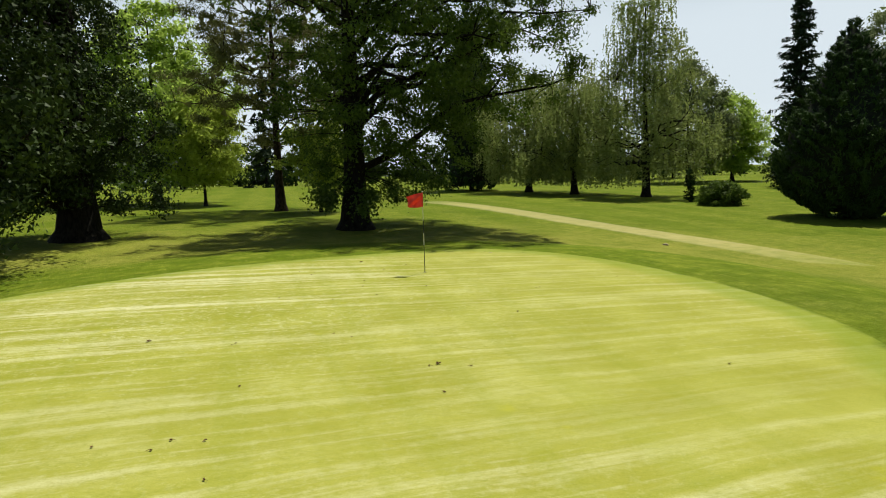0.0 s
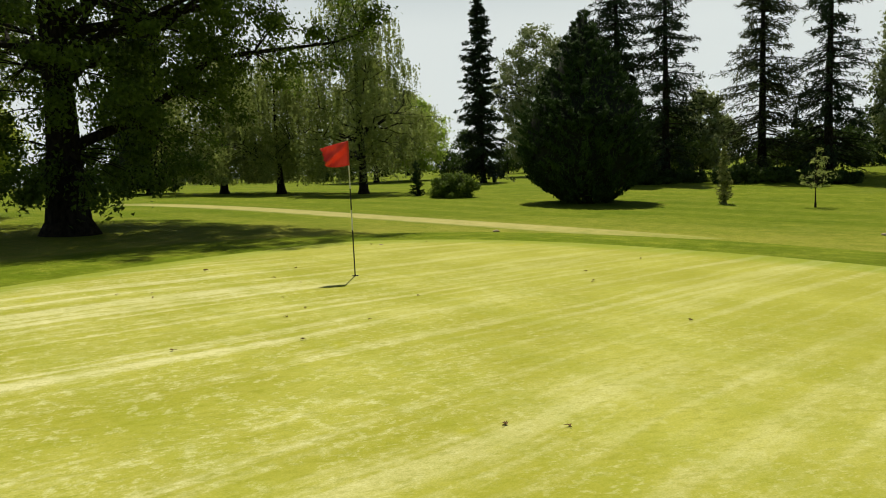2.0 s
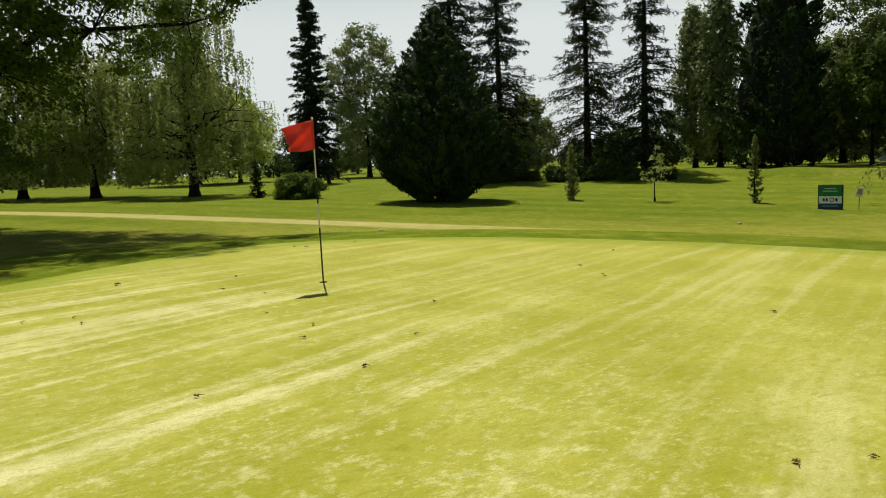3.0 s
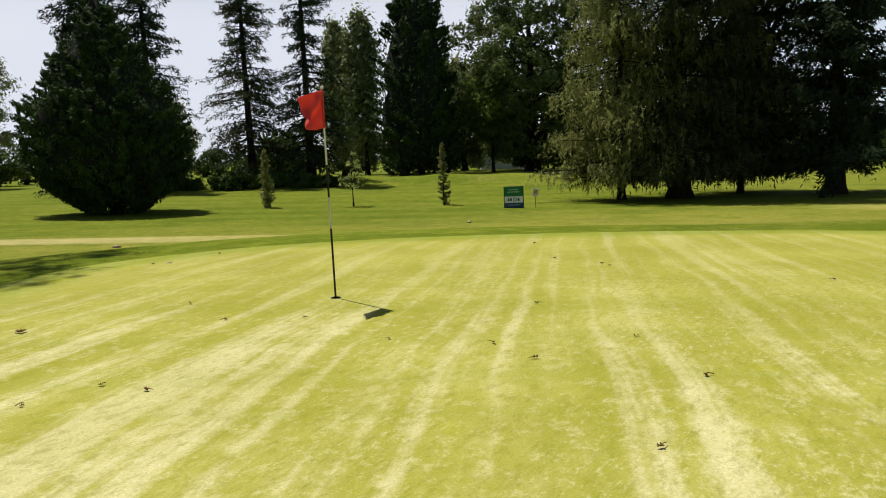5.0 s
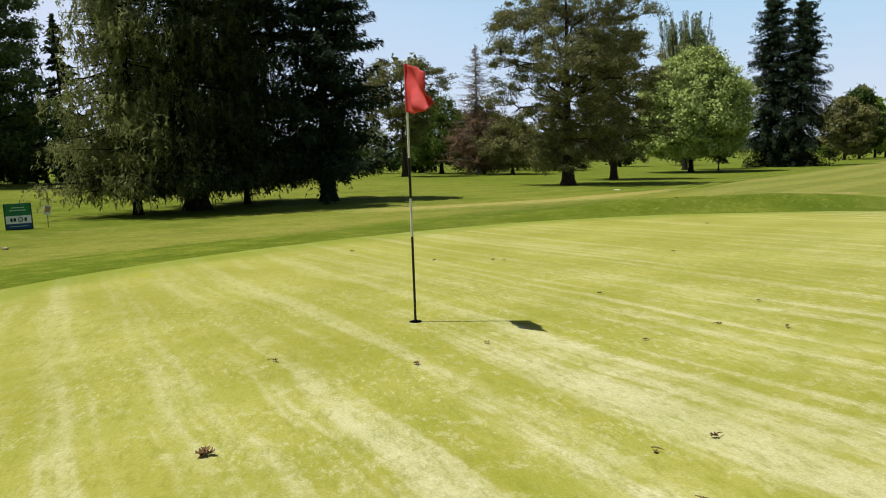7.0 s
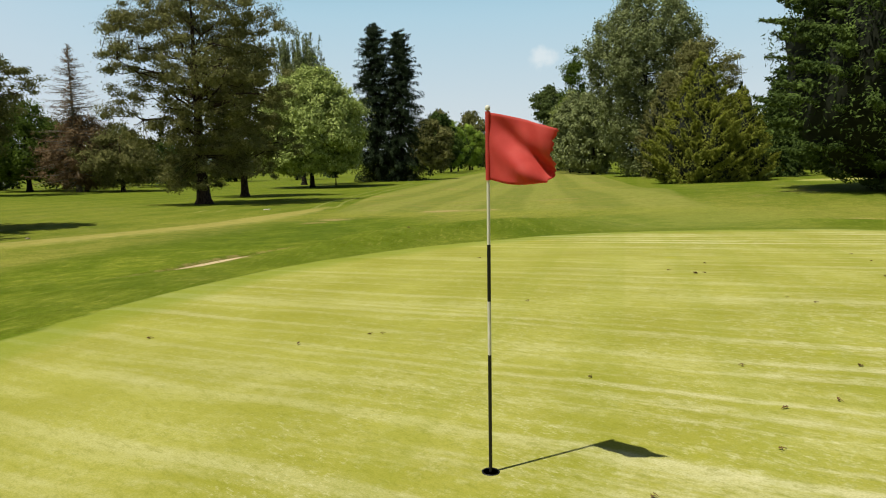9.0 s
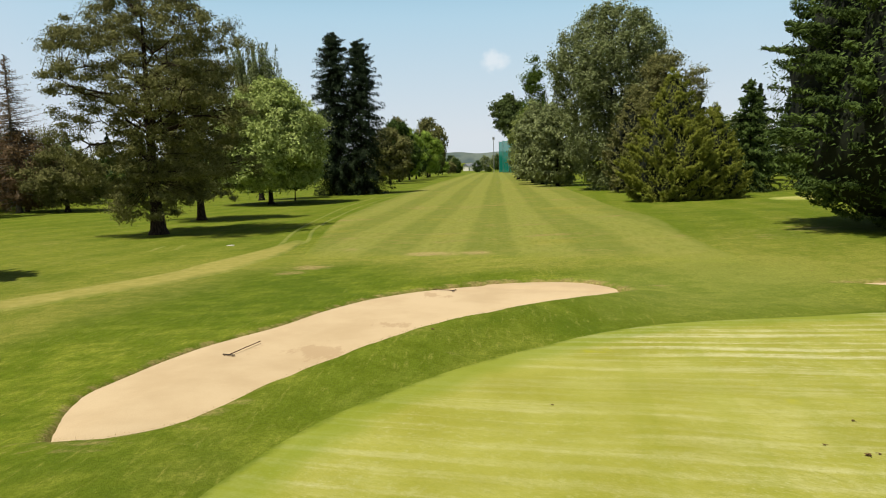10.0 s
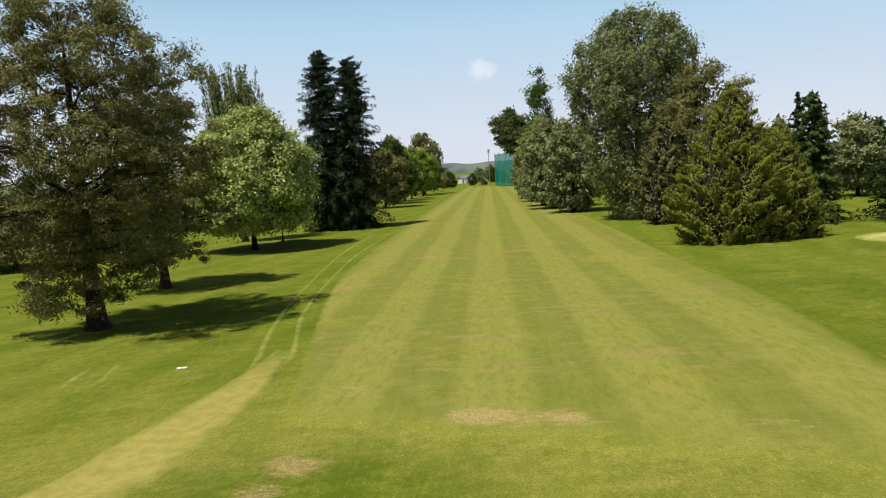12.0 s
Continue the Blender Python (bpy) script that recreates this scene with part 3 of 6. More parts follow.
def broadleaf(name, x, y, h, r, trunk_r, clear, profile, n_clumps, per, leaf_len, leaf_wid, clump_r, leaf, bark, label, category="tree",
              seed=1, limbs=16, droop=0.3, hang=0.0, flat=0.7, inner=0.3, lumps=0.22, turn=0.0, group="", clip_low=None, top_trunk=0.85, shift=(0, 0), limb_r=1.0, under=0.0, fill=2.5, fill_size=2.1, fill_above=0.0):
    """A tree with limbs that fork to clumps of leaves. profile: pairs of height share in the crown and width share."""
    rng = np.random.default_rng(seed)
    per, leaf_len, leaf_wid = int(per * 1.45), leaf_len * 0.80, leaf_wid * 0.96
    wood = Wood()
    p, rad = trunk_line(rng, h * top_trunk, trunk_r)
    wood.add(p, rad, 10)
    pt, pr = np.array(profile).T
    t = rng.uniform(0, 1, 6 * n_clumps)
    w = np.interp(t, pt, pr)
    keep = rng.uniform(0, 1, len(t)) < (w / pr.max()) ** 1.5 + 0.05
    t, w = t[keep][:n_clumps], w[keep][:n_clumps]
    n = len(t)
    a = rng.uniform(0, 2 * math.pi, n)
    ph = rng.uniform(0, 6.28, 6)
    lump = 1 + lumps * (np.sin(3 * a + 5 * t + ph[0]) * 0.5 + np.sin(5 * a - 9 * t + ph[1]) * 0.35 + np.sin(2 * a + 13 * t + ph[2]) * 0.4)
    fr = inner + (1 - inner) * np.sqrt(rng.uniform(0, 1, n))
    R = r * w * lump * fr
    lean = t ** 0.5
    c = np.stack([R * np.cos(a) + shift[0] * lean, R * np.sin(a) + shift[1] * lean, clear + t * (h - clear)], 1)
    if under:
        # the crown's underside rises outwards
        ok = c[:, 2] > clear + np.minimum(under * np.maximum(0, R - 4.0), 6.0)
        c, R, n = c[ok], R[ok], int(ok.sum())
    # limbs
    boughs, twigs = [], Wood()
    reach = []
    order = np.argsort(-R + rng.normal(0, 0.15 * r, n))[:limbs]
    for i in order:
        e = c[i]
        far = math.hypot(e[0], e[1])
        z0 = np.clip(e[2] - rng.uniform(0.0, 0.45) * far - 0.3, clear * 0.9 + 0.3, h * top_trunk * 0.95)
        s = np.array([np.interp(z0, p[:, 2], p[:, 0]), np.interp(z0, p[:, 2], p[:, 1]), z0])
        q = bend(s, e, rng.uniform(0.02, 0.12) * far, 7)
        q[1:-1] += rng.normal(0, 0.04 * far, (5, 3))
        r0 = limb_r * max(0.03, min(0.5, 0.16 + 0.03 * far) * np.interp(z0, p[:, 2], rad))
        boughs.append(Wood())
        boughs[-1].add(q, np.linspace(r0, 0.02, 7), 6)
        reach.append(q)
    nodes = np.vstack(reach + [p[4:]])
    for i in range(n):
        k = np.argmin(((nodes - c[i]) ** 2).sum(1) + 3.0 * np.maximum(0, nodes[:, 2] - c[i, 2]) ** 2)
        if 0.3 < np.linalg.norm(nodes[k] - c[i]) < 0.6 * r + 1:
            twigs.add(bend(nodes[k], c[i], 0.1, 3), [0.03, 0.02, 0.008], 3)
    m = n * per
    cc = np.repeat(c, per, 0)
    big = np.repeat(rng.uniform(0.6, 1.35, n), per)[:, None] * clump_r
    off = rng.normal(0, 0.46, (m, 3)) * big
    off[:, 2] *= flat
    if hang:
        strand = np.repeat(rng.uniform(0, 1, (n * 8, 3)), -(-per // 8), 0)[:m]
        down = rng.uniform(0, 1, m)
        off[:, :2] = (strand[:, :2] - 0.5) * 2 * big + rng.normal(0, 0.04, (m, 2)) + 0.1 * down[:, None] * unit(cc[:, :2])
        off[:, 2] = -down * hang * (0.4 + strand[:, 2])
    pos = cc + off
    face = unit(off) + 0.45 * unit(pos - [0, 0, clear + 0.35 * (h - clear)]) + [0, 0, 0.35]
    if clip_low is not None:
        pos, face = pos[pos[:, 2] > clip_low], face[pos[:, 2] > clip_low]
    ways = rng.normal(size=(len(pos), 3)) * 0.8 + unit(pos * [1, 1, 0.3]) * 0.5 - [0, 0, droop + (1.2 if hang else 0)]
    v, f = leaves(pos, ways, leaf_len, leaf_wid, rng, face)
    if fill:
        # shaded leaf masses inside, which close the crown against the sky
        k = int(fill * n)
        pick = rng.choice(np.flatnonzero(c[:, 2] >= fill_above), k)
        pull = rng.uniform(0.35, 0.9, (k, 1))
        axis = np.column_stack([np.interp(c[pick, 2], p[:, 2], p[:, 0]) + shift[0] * 0.5, np.interp(c[pick, 2], p[:, 2], p[:, 1]) + shift[1] * 0.5])
        at = np.column_stack([axis + (c[pick, :2] - axis) * pull, c[pick, 2]]) + rng.normal(0, 0.5 * clump_r, (k, 3))
        at[:, 2] = np.maximum(at[:, 2], clear + 0.25)
        v2, f2 = leaves(at, rng.normal(size=(k, 3)), fill_size * leaf_len, 0.7 * fill_size * leaf_len, rng)
        v, f = np.vstack([v, v2]), np.vstack([f, f2 + len(v)])
    return finish_tree(name, x, y, wood, (v, f), bark, leaf, label, category, group, turn, boughs, twigs)


def spruce(name, x, y, h, r, trunk_r, clear, leaf, bark, label, category="tree", seed=1, step=0.42, per_whorl=6, sprays=34, spray_len=0.55,
           spray_wid=0.12, sag=0.35, hang=0.5, power=0.8, thin=0.0, turn=0.0, group="", tip=0.12, profile=None, strands=False, fill=0.0):
    """A spruce: whorls of sagging boughs, each set with sprays of needles."""
    rng = np.random.default_rng(seed)
    sprays, spray_len, spray_wid = int(sprays * 2.0), spray_len * 0.7, spray_wid * 0.85
    wood = Wood()
    p, rad = trunk_line(rng, h, trunk_r, 0.006, 10, 1.5)
    wood.add(p, rad, 9)
    C, D, E, inner = [], [], [], []
    twigs = Wood()
    z = clear
    while z < h - 0.3:
        u = (z - clear) / (h - clear)
        prof = np.interp(u, *np.array(profile).T) if profile else (1 - u) ** power
        L0 = r * prof + tip * r * (1 - u) * 0.3
        for b in range(per_whorl):
            if rng.uniform() < thin:
                continue
            a = rng.uniform(0, 6.283)
            L = L0 * rng.uniform(0.45, 1.15)
            s = np.array([np.interp(z, p[:, 2], p[:, 0]), np.interp(z, p[:, 2], p[:, 1]), z + rng.uniform(-0.9, 0.9) * step])
            w = np.linspace(0, 1, 5)
            d = np.array([math.cos(a), math.sin(a)])
            bow = np.stack([s[0] + d[0] * L * w, s[1] + d[1] * L * w, s[2] + L * ((0.28 * u - 0.08 + rng.normal(0, 0.13)) * w - sag * w ** 1.6 * (1 - 0.75 * u) + 0.10 * w ** 3)], 1)
            if strands:
                bow[:, 2] = np.maximum(bow[:, 2], 1.5 + rng.uniform(0, 0.8))
            twigs.add(bow, np.linspace(max(0.012, 0.035 * L ** 0.5), 0.006, 5), 3)
            m = max(5, int(sprays * L / r + 4))
            q = rng.uniform(0.12, 1.0, m) ** 0.8
            at = np.stack([np.interp(q, w, bow[:, k]) for k in range(3)], 1)
            side = rng.normal(0, 1, m) * 0.16 * L * (1.15 - q)
            at[:, 0] += -d[1] * side
            at[:, 1] += d[0] * side
            drop = rng.uniform(0, 1, m) ** 1.5 * hang * (0.3 + 0.7 * (1 - u))
            at[:, 2] -= drop * 0.7
            way = np.stack([d[0] + -d[1] * np.sign(side) * 0.8, d[1] + d[0] * np.sign(side) * 0.8, -0.2 - 1.6 * drop], 1) + rng.normal(0, 0.3, (m, 3))
            at[:, 2] += rng.normal(0, 0.05 * L ** 0.5, m)
            if strands:
                # most sprays hang in curtains from the bough, each curtain ending at its own height
                k = max(2, m // 11)
                pick = rng.integers(0, k, m)
                qs, ss, ln = rng.uniform(0.1, 1.0, k), rng.normal(0, 0.13 * L, k), rng.uniform(0.25, 1.0, k) * hang * (0.55 + 0.45 * (1 - u))
                foot = rng.uniform(0.35, 2.0, k)[pick]
                low = np.stack([np.interp(qs, w, bow[:, e]) for e in range(3)], 1)[pick]
                low[:, 0] += -d[1] * ss[pick] + rng.normal(0, 0.06, m)
                low[:, 1] += d[0] * ss[pick] + rng.normal(0, 0.06, m)
                low[:, 2] -= rng.uniform(0, 1, m) * ln[pick]
                hung = rng.uniform(0, 1, m) < 0.82
                at, way = np.where(hung[:, None], low, at), np.where(hung[:, None], rng.normal(0, 0.3, (m, 3)) - [0, 0, 1.0], way)
                ok = at[:, 2] > foot
                at, way = at[ok], way[ok]
            if fill:
                k = max(1, int(fill * L / r * 6))
                qi = rng.uniform(0.05, 0.7, k)
                mid = np.stack([np.interp(qi, w, bow[:, e]) for e in range(3)], 1) + rng.normal(0, 0.12 * L ** 0.5, (k, 3))
                if strands:
                    mid[:, 2] = np.maximum(mid[:, 2] - rng.uniform(0, 0.6, k) * hang, 1.2)
                inner.append(mid)
            E.append(rng.normal(0, 1, (len(at), 3)) if strands else np.tile([d[0] * 0.7, d[1] * 0.7, 0.8], (len(at), 1)))
            C.append(at)
            D.append(way)
        z += step * rng.uniform(0.8, 1.2) * (0.75 + 0.5 * (1 - u))
    top = np.array([np.interp(h, p[:, 2], p[:, 0]), np.interp(h, p[:, 2], p[:, 1]), h])
    C.append(top - [[0, 0, 0.1]] * 8 - rng.uniform(0, 0.5, (8, 1)) * [[0, 0, 1]])
    D.append(rng.normal(0, 0.5, (8, 3)) + [0, 0, 1])
    E.append(rng.normal(0, 1, (8, 3)))
    v, f = leaves(np.vstack(C), np.vstack(D), spray_len, spray_wid, rng, np.vstack(E), 0.6)
    if inner:
        q = np.vstack(inner)
        v2, f2 = leaves(q, rng.normal(0, 0.6, (len(q), 3)) - [0, 0, 0.8], 0.9 if strands else 0.55, 0.42 if strands else 0.2, rng)
        v, f = np.vstack([v, v2]), np.vstack([f, f2 + len(v)])
    return finish_tree(name, x, y, wood, (v, f), bark, leaf, label, category, group, turn, (), twigs)


def cypress(name, x, y, h, r, low, profile, n, spray_len, spray_wid, leaf, label, category="tree", seed=1, up=1.0, lumps=0.10, ragged=0.06,
            turn=0.0, group="", tufts=0, core=0.7):
    """A dense evergreen clothed to the ground: boughs with overlapping sprays round a near-black shell for the crown's
    shaded inside.
    """
    rng = np.random.default_rng(seed)
    n, spray_len, spray_wid = int(n * 1.7), spray_len * 0.72, spray_wid * 0.72
    wood = Wood()
    p, rad = trunk_line(rng, h * 0.8, 0.04 * r + 0.12, 0.004, 6, 1.3)
    wood.add(p, rad, 8)
    pt, pr = np.array(profile).T
    ph = rng.uniform(0, 6.28, 8)

    def radius(t, a):
        k = 1 + lumps * (np.sin(3 * a + 6 * t + ph[0]) + np.sin(5 * a - 11 * t + ph[1]) + 0.8 * np.sin(9 * a + 23 * t + ph[2]) + 0.6 * np.sin(14 * a - 31 * t + ph[3])) * 0.45
        return r * np.interp(t, pt, pr) * k
    def spread(k):
        t = rng.uniform(0, 1, 6 * k + 60)
        t = t[rng.uniform(0, 1, len(t)) < np.interp(t, pt, pr) / pr.max() + 0.04][:k]
        return t, rng.uniform(0, 6.283, len(t))
    boughs = tufts or int(10 * r * math.sqrt(h))
    tb, ab = spread(boughs)
    boughs = len(tb)
    rb = radius(tb, ab) * rng.uniform(0.92, 1.08, boughs)
    out = np.stack([np.cos(ab), np.sin(ab), np.zeros(boughs)], 1)
    tip = out * (rb * 1.05)[:, None] + np.stack([0 * tb, 0 * tb, low + tb * (h - low) + 0.10 * up * rb], 1)
    back_at = out * (rb * 0.70)[:, None] + np.stack([0 * tb, 0 * tb, low + tb * (h - low) - 0.12 * up * rb], 1)
    m = int(n * 0.88)
    k = rng.integers(0, boughs, m)
    u = rng.uniform(0, 1, m) ** 0.7
    wide = (0.30 * r / math.sqrt(boughs) * 3.2 * (1.1 - 0.75 * u))[:, None]
    side = np.cross(out[k], [0, 0, 1.0])
    lat = side * rng.normal(0, 1, (m, 1)) * wide + np.array([0, 0, 1.0]) * rng.normal(0, 0.55, (m, 1)) * wide
    c = back_at[k] * (1 - u[:, None]) + tip[k] * u[:, None] + lat
    way = unit(tip[k] - back_at[k]) + lat / (wide + 1e-6) * 0.35 + rng.normal(0, 0.3, (m, 3)) + [0, 0, 0.25 * up]
    t2, a2 = spread(n - m)
    R = radius(t2, a2) * (1 - np.abs(rng.normal(0, 0.08, len(t2)))) * (1 + rng.normal(0, ragged, len(t2)))
    c2 = np.stack([R * np.cos(a2), R * np.sin(a2), low + t2 * (h - low)], 1)
    way2 = unit(c2 * [1, 1, 0]) * 0.8 + [0, 0, up] + rng.normal(0, 0.45, (len(c2), 3))
    c, way = np.vstack([c, c2]), np.vstack([way, way2])
    ok = c[:, 2] > 0.05
    face = np.vstack([unit(lat) * 0.9 + out[k] * (0.3 + 0.9 * u[:, None]) + [0, 0, 0.45], unit(c2 * [1, 1, 0]) + [0, 0, 0.5]])
    v, f = leaves(c[ok], way[ok], spray_len, spray_wid, rng, face[ok], 0.5)
    # closed smooth shell inside the sprays; its near-black colour paints the inner shade
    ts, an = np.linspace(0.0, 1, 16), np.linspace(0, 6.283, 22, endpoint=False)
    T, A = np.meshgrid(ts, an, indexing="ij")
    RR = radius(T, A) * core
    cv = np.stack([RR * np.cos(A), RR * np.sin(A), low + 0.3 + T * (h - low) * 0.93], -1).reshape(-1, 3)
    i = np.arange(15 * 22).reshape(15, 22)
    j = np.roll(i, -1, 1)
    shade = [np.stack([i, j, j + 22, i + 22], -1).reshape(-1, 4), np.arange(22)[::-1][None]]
    root = new(name)
    root.matrix_basis = pose(x, y, H(x, y) - 0.05, 0, 0, turn)
    part("trunk", wood.mesh("trunk", BARK), root)
    part("twigs_or_shade_core", mesh_of("twigs_or_shade_core", cv, shade, DEEP, True), root)
    tagged(part("crown", mesh_of("crown", v, f, leaf), root), kind="stuff")
    return tagged(root, label, category, group)


# ---- ground and its surfaces ----
GREEN_LOOP = smooth_loop([(-11.0, 15.8), (-9.2, 18.0), (-7.4, 19.8), (-4.3, 21.7), (-1.8, 22.8), (0.8, 23.4), (3.2, 22.2), (4.9, 20.1), (6.1, 17.5), (6.9, 14.8),
                          (7.25, 12.0), (6.8, 9.2), (5.9, 6.5), (4.3, 3.5), (1.2, 1.0), (-2.2, -1.2), (-7.5, -0.5), (-11.5, 5.0), (-12.6, 11.5)], 144)
BUNKER_LOOP = smooth_loop([(12.9, 12.5), (14.5, 11.0), (15.2, 9.0), (15.5, 6.5), (15.2, 4.0), (15.2, 1.1), (14.6, -1.2), (13.1, -3.5), (11.2, -4.9), (8.9, -5.4), (7.2, -4.6),
                           (6.1, -3.0), (6.1, -1.2), (6.5, 1.0), (7.1, 3.1), (7.6, 4.6), (8.2, 5.9), (8.5, 7.2), (8.65, 8.4), (8.9, 9.6), (9.1, 10.7), (9.1, 11.9), (9.3, 12.9), (10.2, 13.5), (11.6, 13.4)], 180)
BUNKER_TWO = smooth_loop([(0.7, -5.9), (-1.2, -5.0), (-4.5, -4.5), (-8.0, -4.9), (-9.5, -6.4), (-7.5, -8.0), (-4.0, -8.1), (-1.2, -7.2)], 80)


def lines(a, b, fine, far, widest):
    """Grid lines: fine from a to b, wider and wider outside."""
    up, down = [b], [a]
    step = fine
    while up[-1] < far:
        step = min(step * 1.13, widest if up[-1] - b < 170 else 1e9)
        up.append(up[-1] + step)
        down.append(down[-1] - step)
    return np.concatenate([down[:0:-1], np.linspace(a, b, int((b - a) / fine) + 1), up[1:]])


LUSH_LOOP = smooth_loop([(-16, 19), (-11, 22.5), (-6, 25.2), (0, 27.2), (5, 26.6), (9.5, 23.5), (12.5, 19), (17.5, 14.5), (20.5, 8), (21.5, 1), (22.5, -4.5), (19.0, -6.8),
                         (15.8, -4.2), (12, -6.0), (7, -6.6), (3, -4.2), (-3, -5), (-10, -6), (-18, 2), (-20, 12)], 120)


# worn spots: place, reach along x and y, strength
WEAR = ((18.6, -11.2, 1.8, 1.0, 0.95), (16.2, -11.6, 1.7, 0.9, 0.8), (22.3, -6.3, 1.2, 1.0, 0.95), (22.1, -4.6, 1.1, 0.9, 0.75), (24.6, -12.6, 2.2, 1.3, 0.5), (1.5, -20.5, 2.5, 1.6, 0.6), (5.0, -17.0, 2.0, 1.2, 0.45), (10.6, 13.6, 1.7, 0.7, 0.62),
        (9.0, 12.2, 0.6, 1.2, 0.55), (6.7, 7.6, 0.5, 0.8, 0.4), (16.5, -9.6, 2.5, 0.7, 0.35), (5.6, -4.3, 0.8, 0.6, 0.5), (20.5, -13.5, 4.0, 1.5, 0.35),
        (53.9, 41.8, 1.6, 3.0, 0.45), (55.4, 37.5, 1.6, 2.6, 0.6), (57.0, 33.5, 1.6, 2.6, 0.55), (3.0, -17.5, 1.8, 2.2, 0.5), (10.5, -12.6, 2.0, 0.7, 0.45))


def with_tone(me, rim=None):
    """Stores how lush or bleached the grass is at each point of a ground mesh."""
    n = len(me.vertices)
    co = np.empty(3 * n, np.float32)
    me.vertices.foreach_get("co", co)
    co = co.reshape(-1, 3)
    d = np.full(n, 99.0)
    close = (np.abs(co[:, 0]) < 60) & (np.abs(co[:, 1] - 10) < 60)
    d[close] = side_of(co[close, 0], co[close, 1], LUSH_LOOP)
    lush = np.clip(0.5 - d / 1.6, 0, 1)
    near_green = np.full(n, 99.0)
    near_green[close] = side_of(co[close, 0], co[close, 1], GREEN_LOOP)
    lush *= 1 - 0.8 * np.clip(1.25 - near_green / 4.2, 0, 1) * np.clip((19 - co[:, 1]) / 5, 0, 1)
    bleach = np.clip(d / 2.0, 0, 1) * np.clip(1 - (d - 6) / 9, 0, 1)
    me.attributes.new("lush", "FLOAT", "POINT").data.foreach_set("value", lush.astype(np.float32))
    east = np.clip((co[:, 0] - 0.8 * co[:, 1] - 28) / 10, 0, 1) * np.clip(1 - (np.hypot(co[:, 0] - 30, co[:, 1]) - 40) / 40, 0, 1)
    bleach = np.maximum(bleach, 0.45 * np.clip((co[:, 1] + 22) / 12, 0, 1) * east * np.clip(d / 2.0, 0, 1))
    # the short-cut approach west of the bunker, and the long grass east of it
    for name, x, y, rx, ry in (("mown", 4.3, -4.2, 5.0, 6.5), ("long", 20.8, -0.5, 5.6, 7.5)):
        near = np.exp(-(((co[:, 0] - x) / rx) ** 2 + ((co[:, 1] - y) / ry) ** 2) ** 2)
        me.attributes.new(name, "FLOAT", "POINT").data.foreach_set("value", near.astype(np.float32))
    bare = np.zeros(n)
    for x, y, rx, ry, k in WEAR:
        bare = np.maximum(bare, k * np.exp(-((co[:, 0] - x) / rx) ** 2 - ((co[:, 1] - y) / ry) ** 2))
    me.attributes.new("bare", "FLOAT", "POINT").data.foreach_set("value", np.maximum(bare, 0 if rim is None else rim).astype(np.float32))
    me.attributes.new("bleach", "FLOAT", "POINT").data.foreach_set("value", bleach.astype(np.float32))
    return me


def drape(name, loop, rings, lift, material, label, category):
    """A sheet on the ground inside a closed curve, with the distance to its rim stored on it."""
    c = loop.mean(0)
    k = len(loop)
    u = (np.linspace(0, 1, rings) ** 0.8)[1:]
    pts = np.vstack([c[None]] + [c + (loop - c) * w for w in u])
    rim = -side_of(pts[:, 0], pts[:, 1], loop)
    z = height(pts[:, 0], pts[:, 1]) - 0.02 + (lift + 0.02) * np.clip(rim / 0.3, 0, 1)
    i = 1 + np.arange((rings - 2) * k).reshape(rings - 2, k)
    j = np.roll(i, -1, 1)
    quads = np.stack([i, i + k, j + k, j], -1).reshape(-1, 4)
    first = np.stack([np.zeros(k, int), 1 + np.arange(k), 1 + np.roll(np.arange(k), -1)], -1)
    me = mesh_of(name, np.column_stack([pts, z]), [first, quads], material, True)
    me.attributes.new("edge", "FLOAT", "POINT").data.foreach_set("value", rim.astype(np.float32))
    return tagged(new(name, with_tone(me)), label, category, kind="structure")


def ribbon(name, left, right, n, m, lift, material, label, category, ends=3.0):
    """A strip on the ground between two lines, with the distance to its rim stored on it."""
    a, b = smooth_line(left, n), smooth_line(right, n)
    u = np.linspace(0, 1, m)[None, :, None]
    pts = (a[:, None] * (1 - u) + b[:, None] * u)
    wid = np.linalg.norm(a - b, axis=1)[:, None]
    edge = wid * np.minimum(u[..., 0], 1 - u[..., 0])
    run = np.concatenate([[0], np.cumsum(np.linalg.norm(np.diff((a + b) / 2, axis=0), axis=1))])
    edge = np.minimum(edge, np.minimum(run, run[-1] - run)[:, None] / ends)
    p = pts.reshape(-1, 2)
    z = height(p[:, 0], p[:, 1]) - 0.03 + (lift + 0.03) * np.clip(edge.ravel() / 0.35, 0, 1)
    i = np.arange((n - 1) * m).reshape(n - 1, m)[:, :-1]
    quads = np.stack([i, i + 1, i + m + 1, i + m], -1).reshape(-1, 4)
    me = mesh_of(name, np.column_stack([p, z]), quads, material, True)
    me.attributes.new("edge", "FLOAT", "POINT").data.foreach_set("value", edge.ravel().astype(np.float32))
    ob = tagged(new(name, with_tone(me)), label, category, kind="structure")
    if me.polygons[0].normal.z < 0:
        me.flip_normals()
    return ob


gx, gy = lines(-14, 20, 0.3, 1600, 3.3), lines(-9, 30, 0.3, 1600, 3.3)
X, Y = np.meshgrid(gx, gy)
Z = height(X, Y)
near = np.minimum(side_of(X, Y, BUNKER_LOOP), side_of(X, Y, BUNKER_TWO)).reshape(X.shape)
Z = Z - 1.6 * (near < -0.05) - 0.25 * (near < 0.3)
i = np.arange(X.size).reshape(X.shape)
quads = np.stack([i[:-1, :-1], i[:-1, 1:], i[1:, 1:], i[1:, :-1]], -1).reshape(-1, 4)
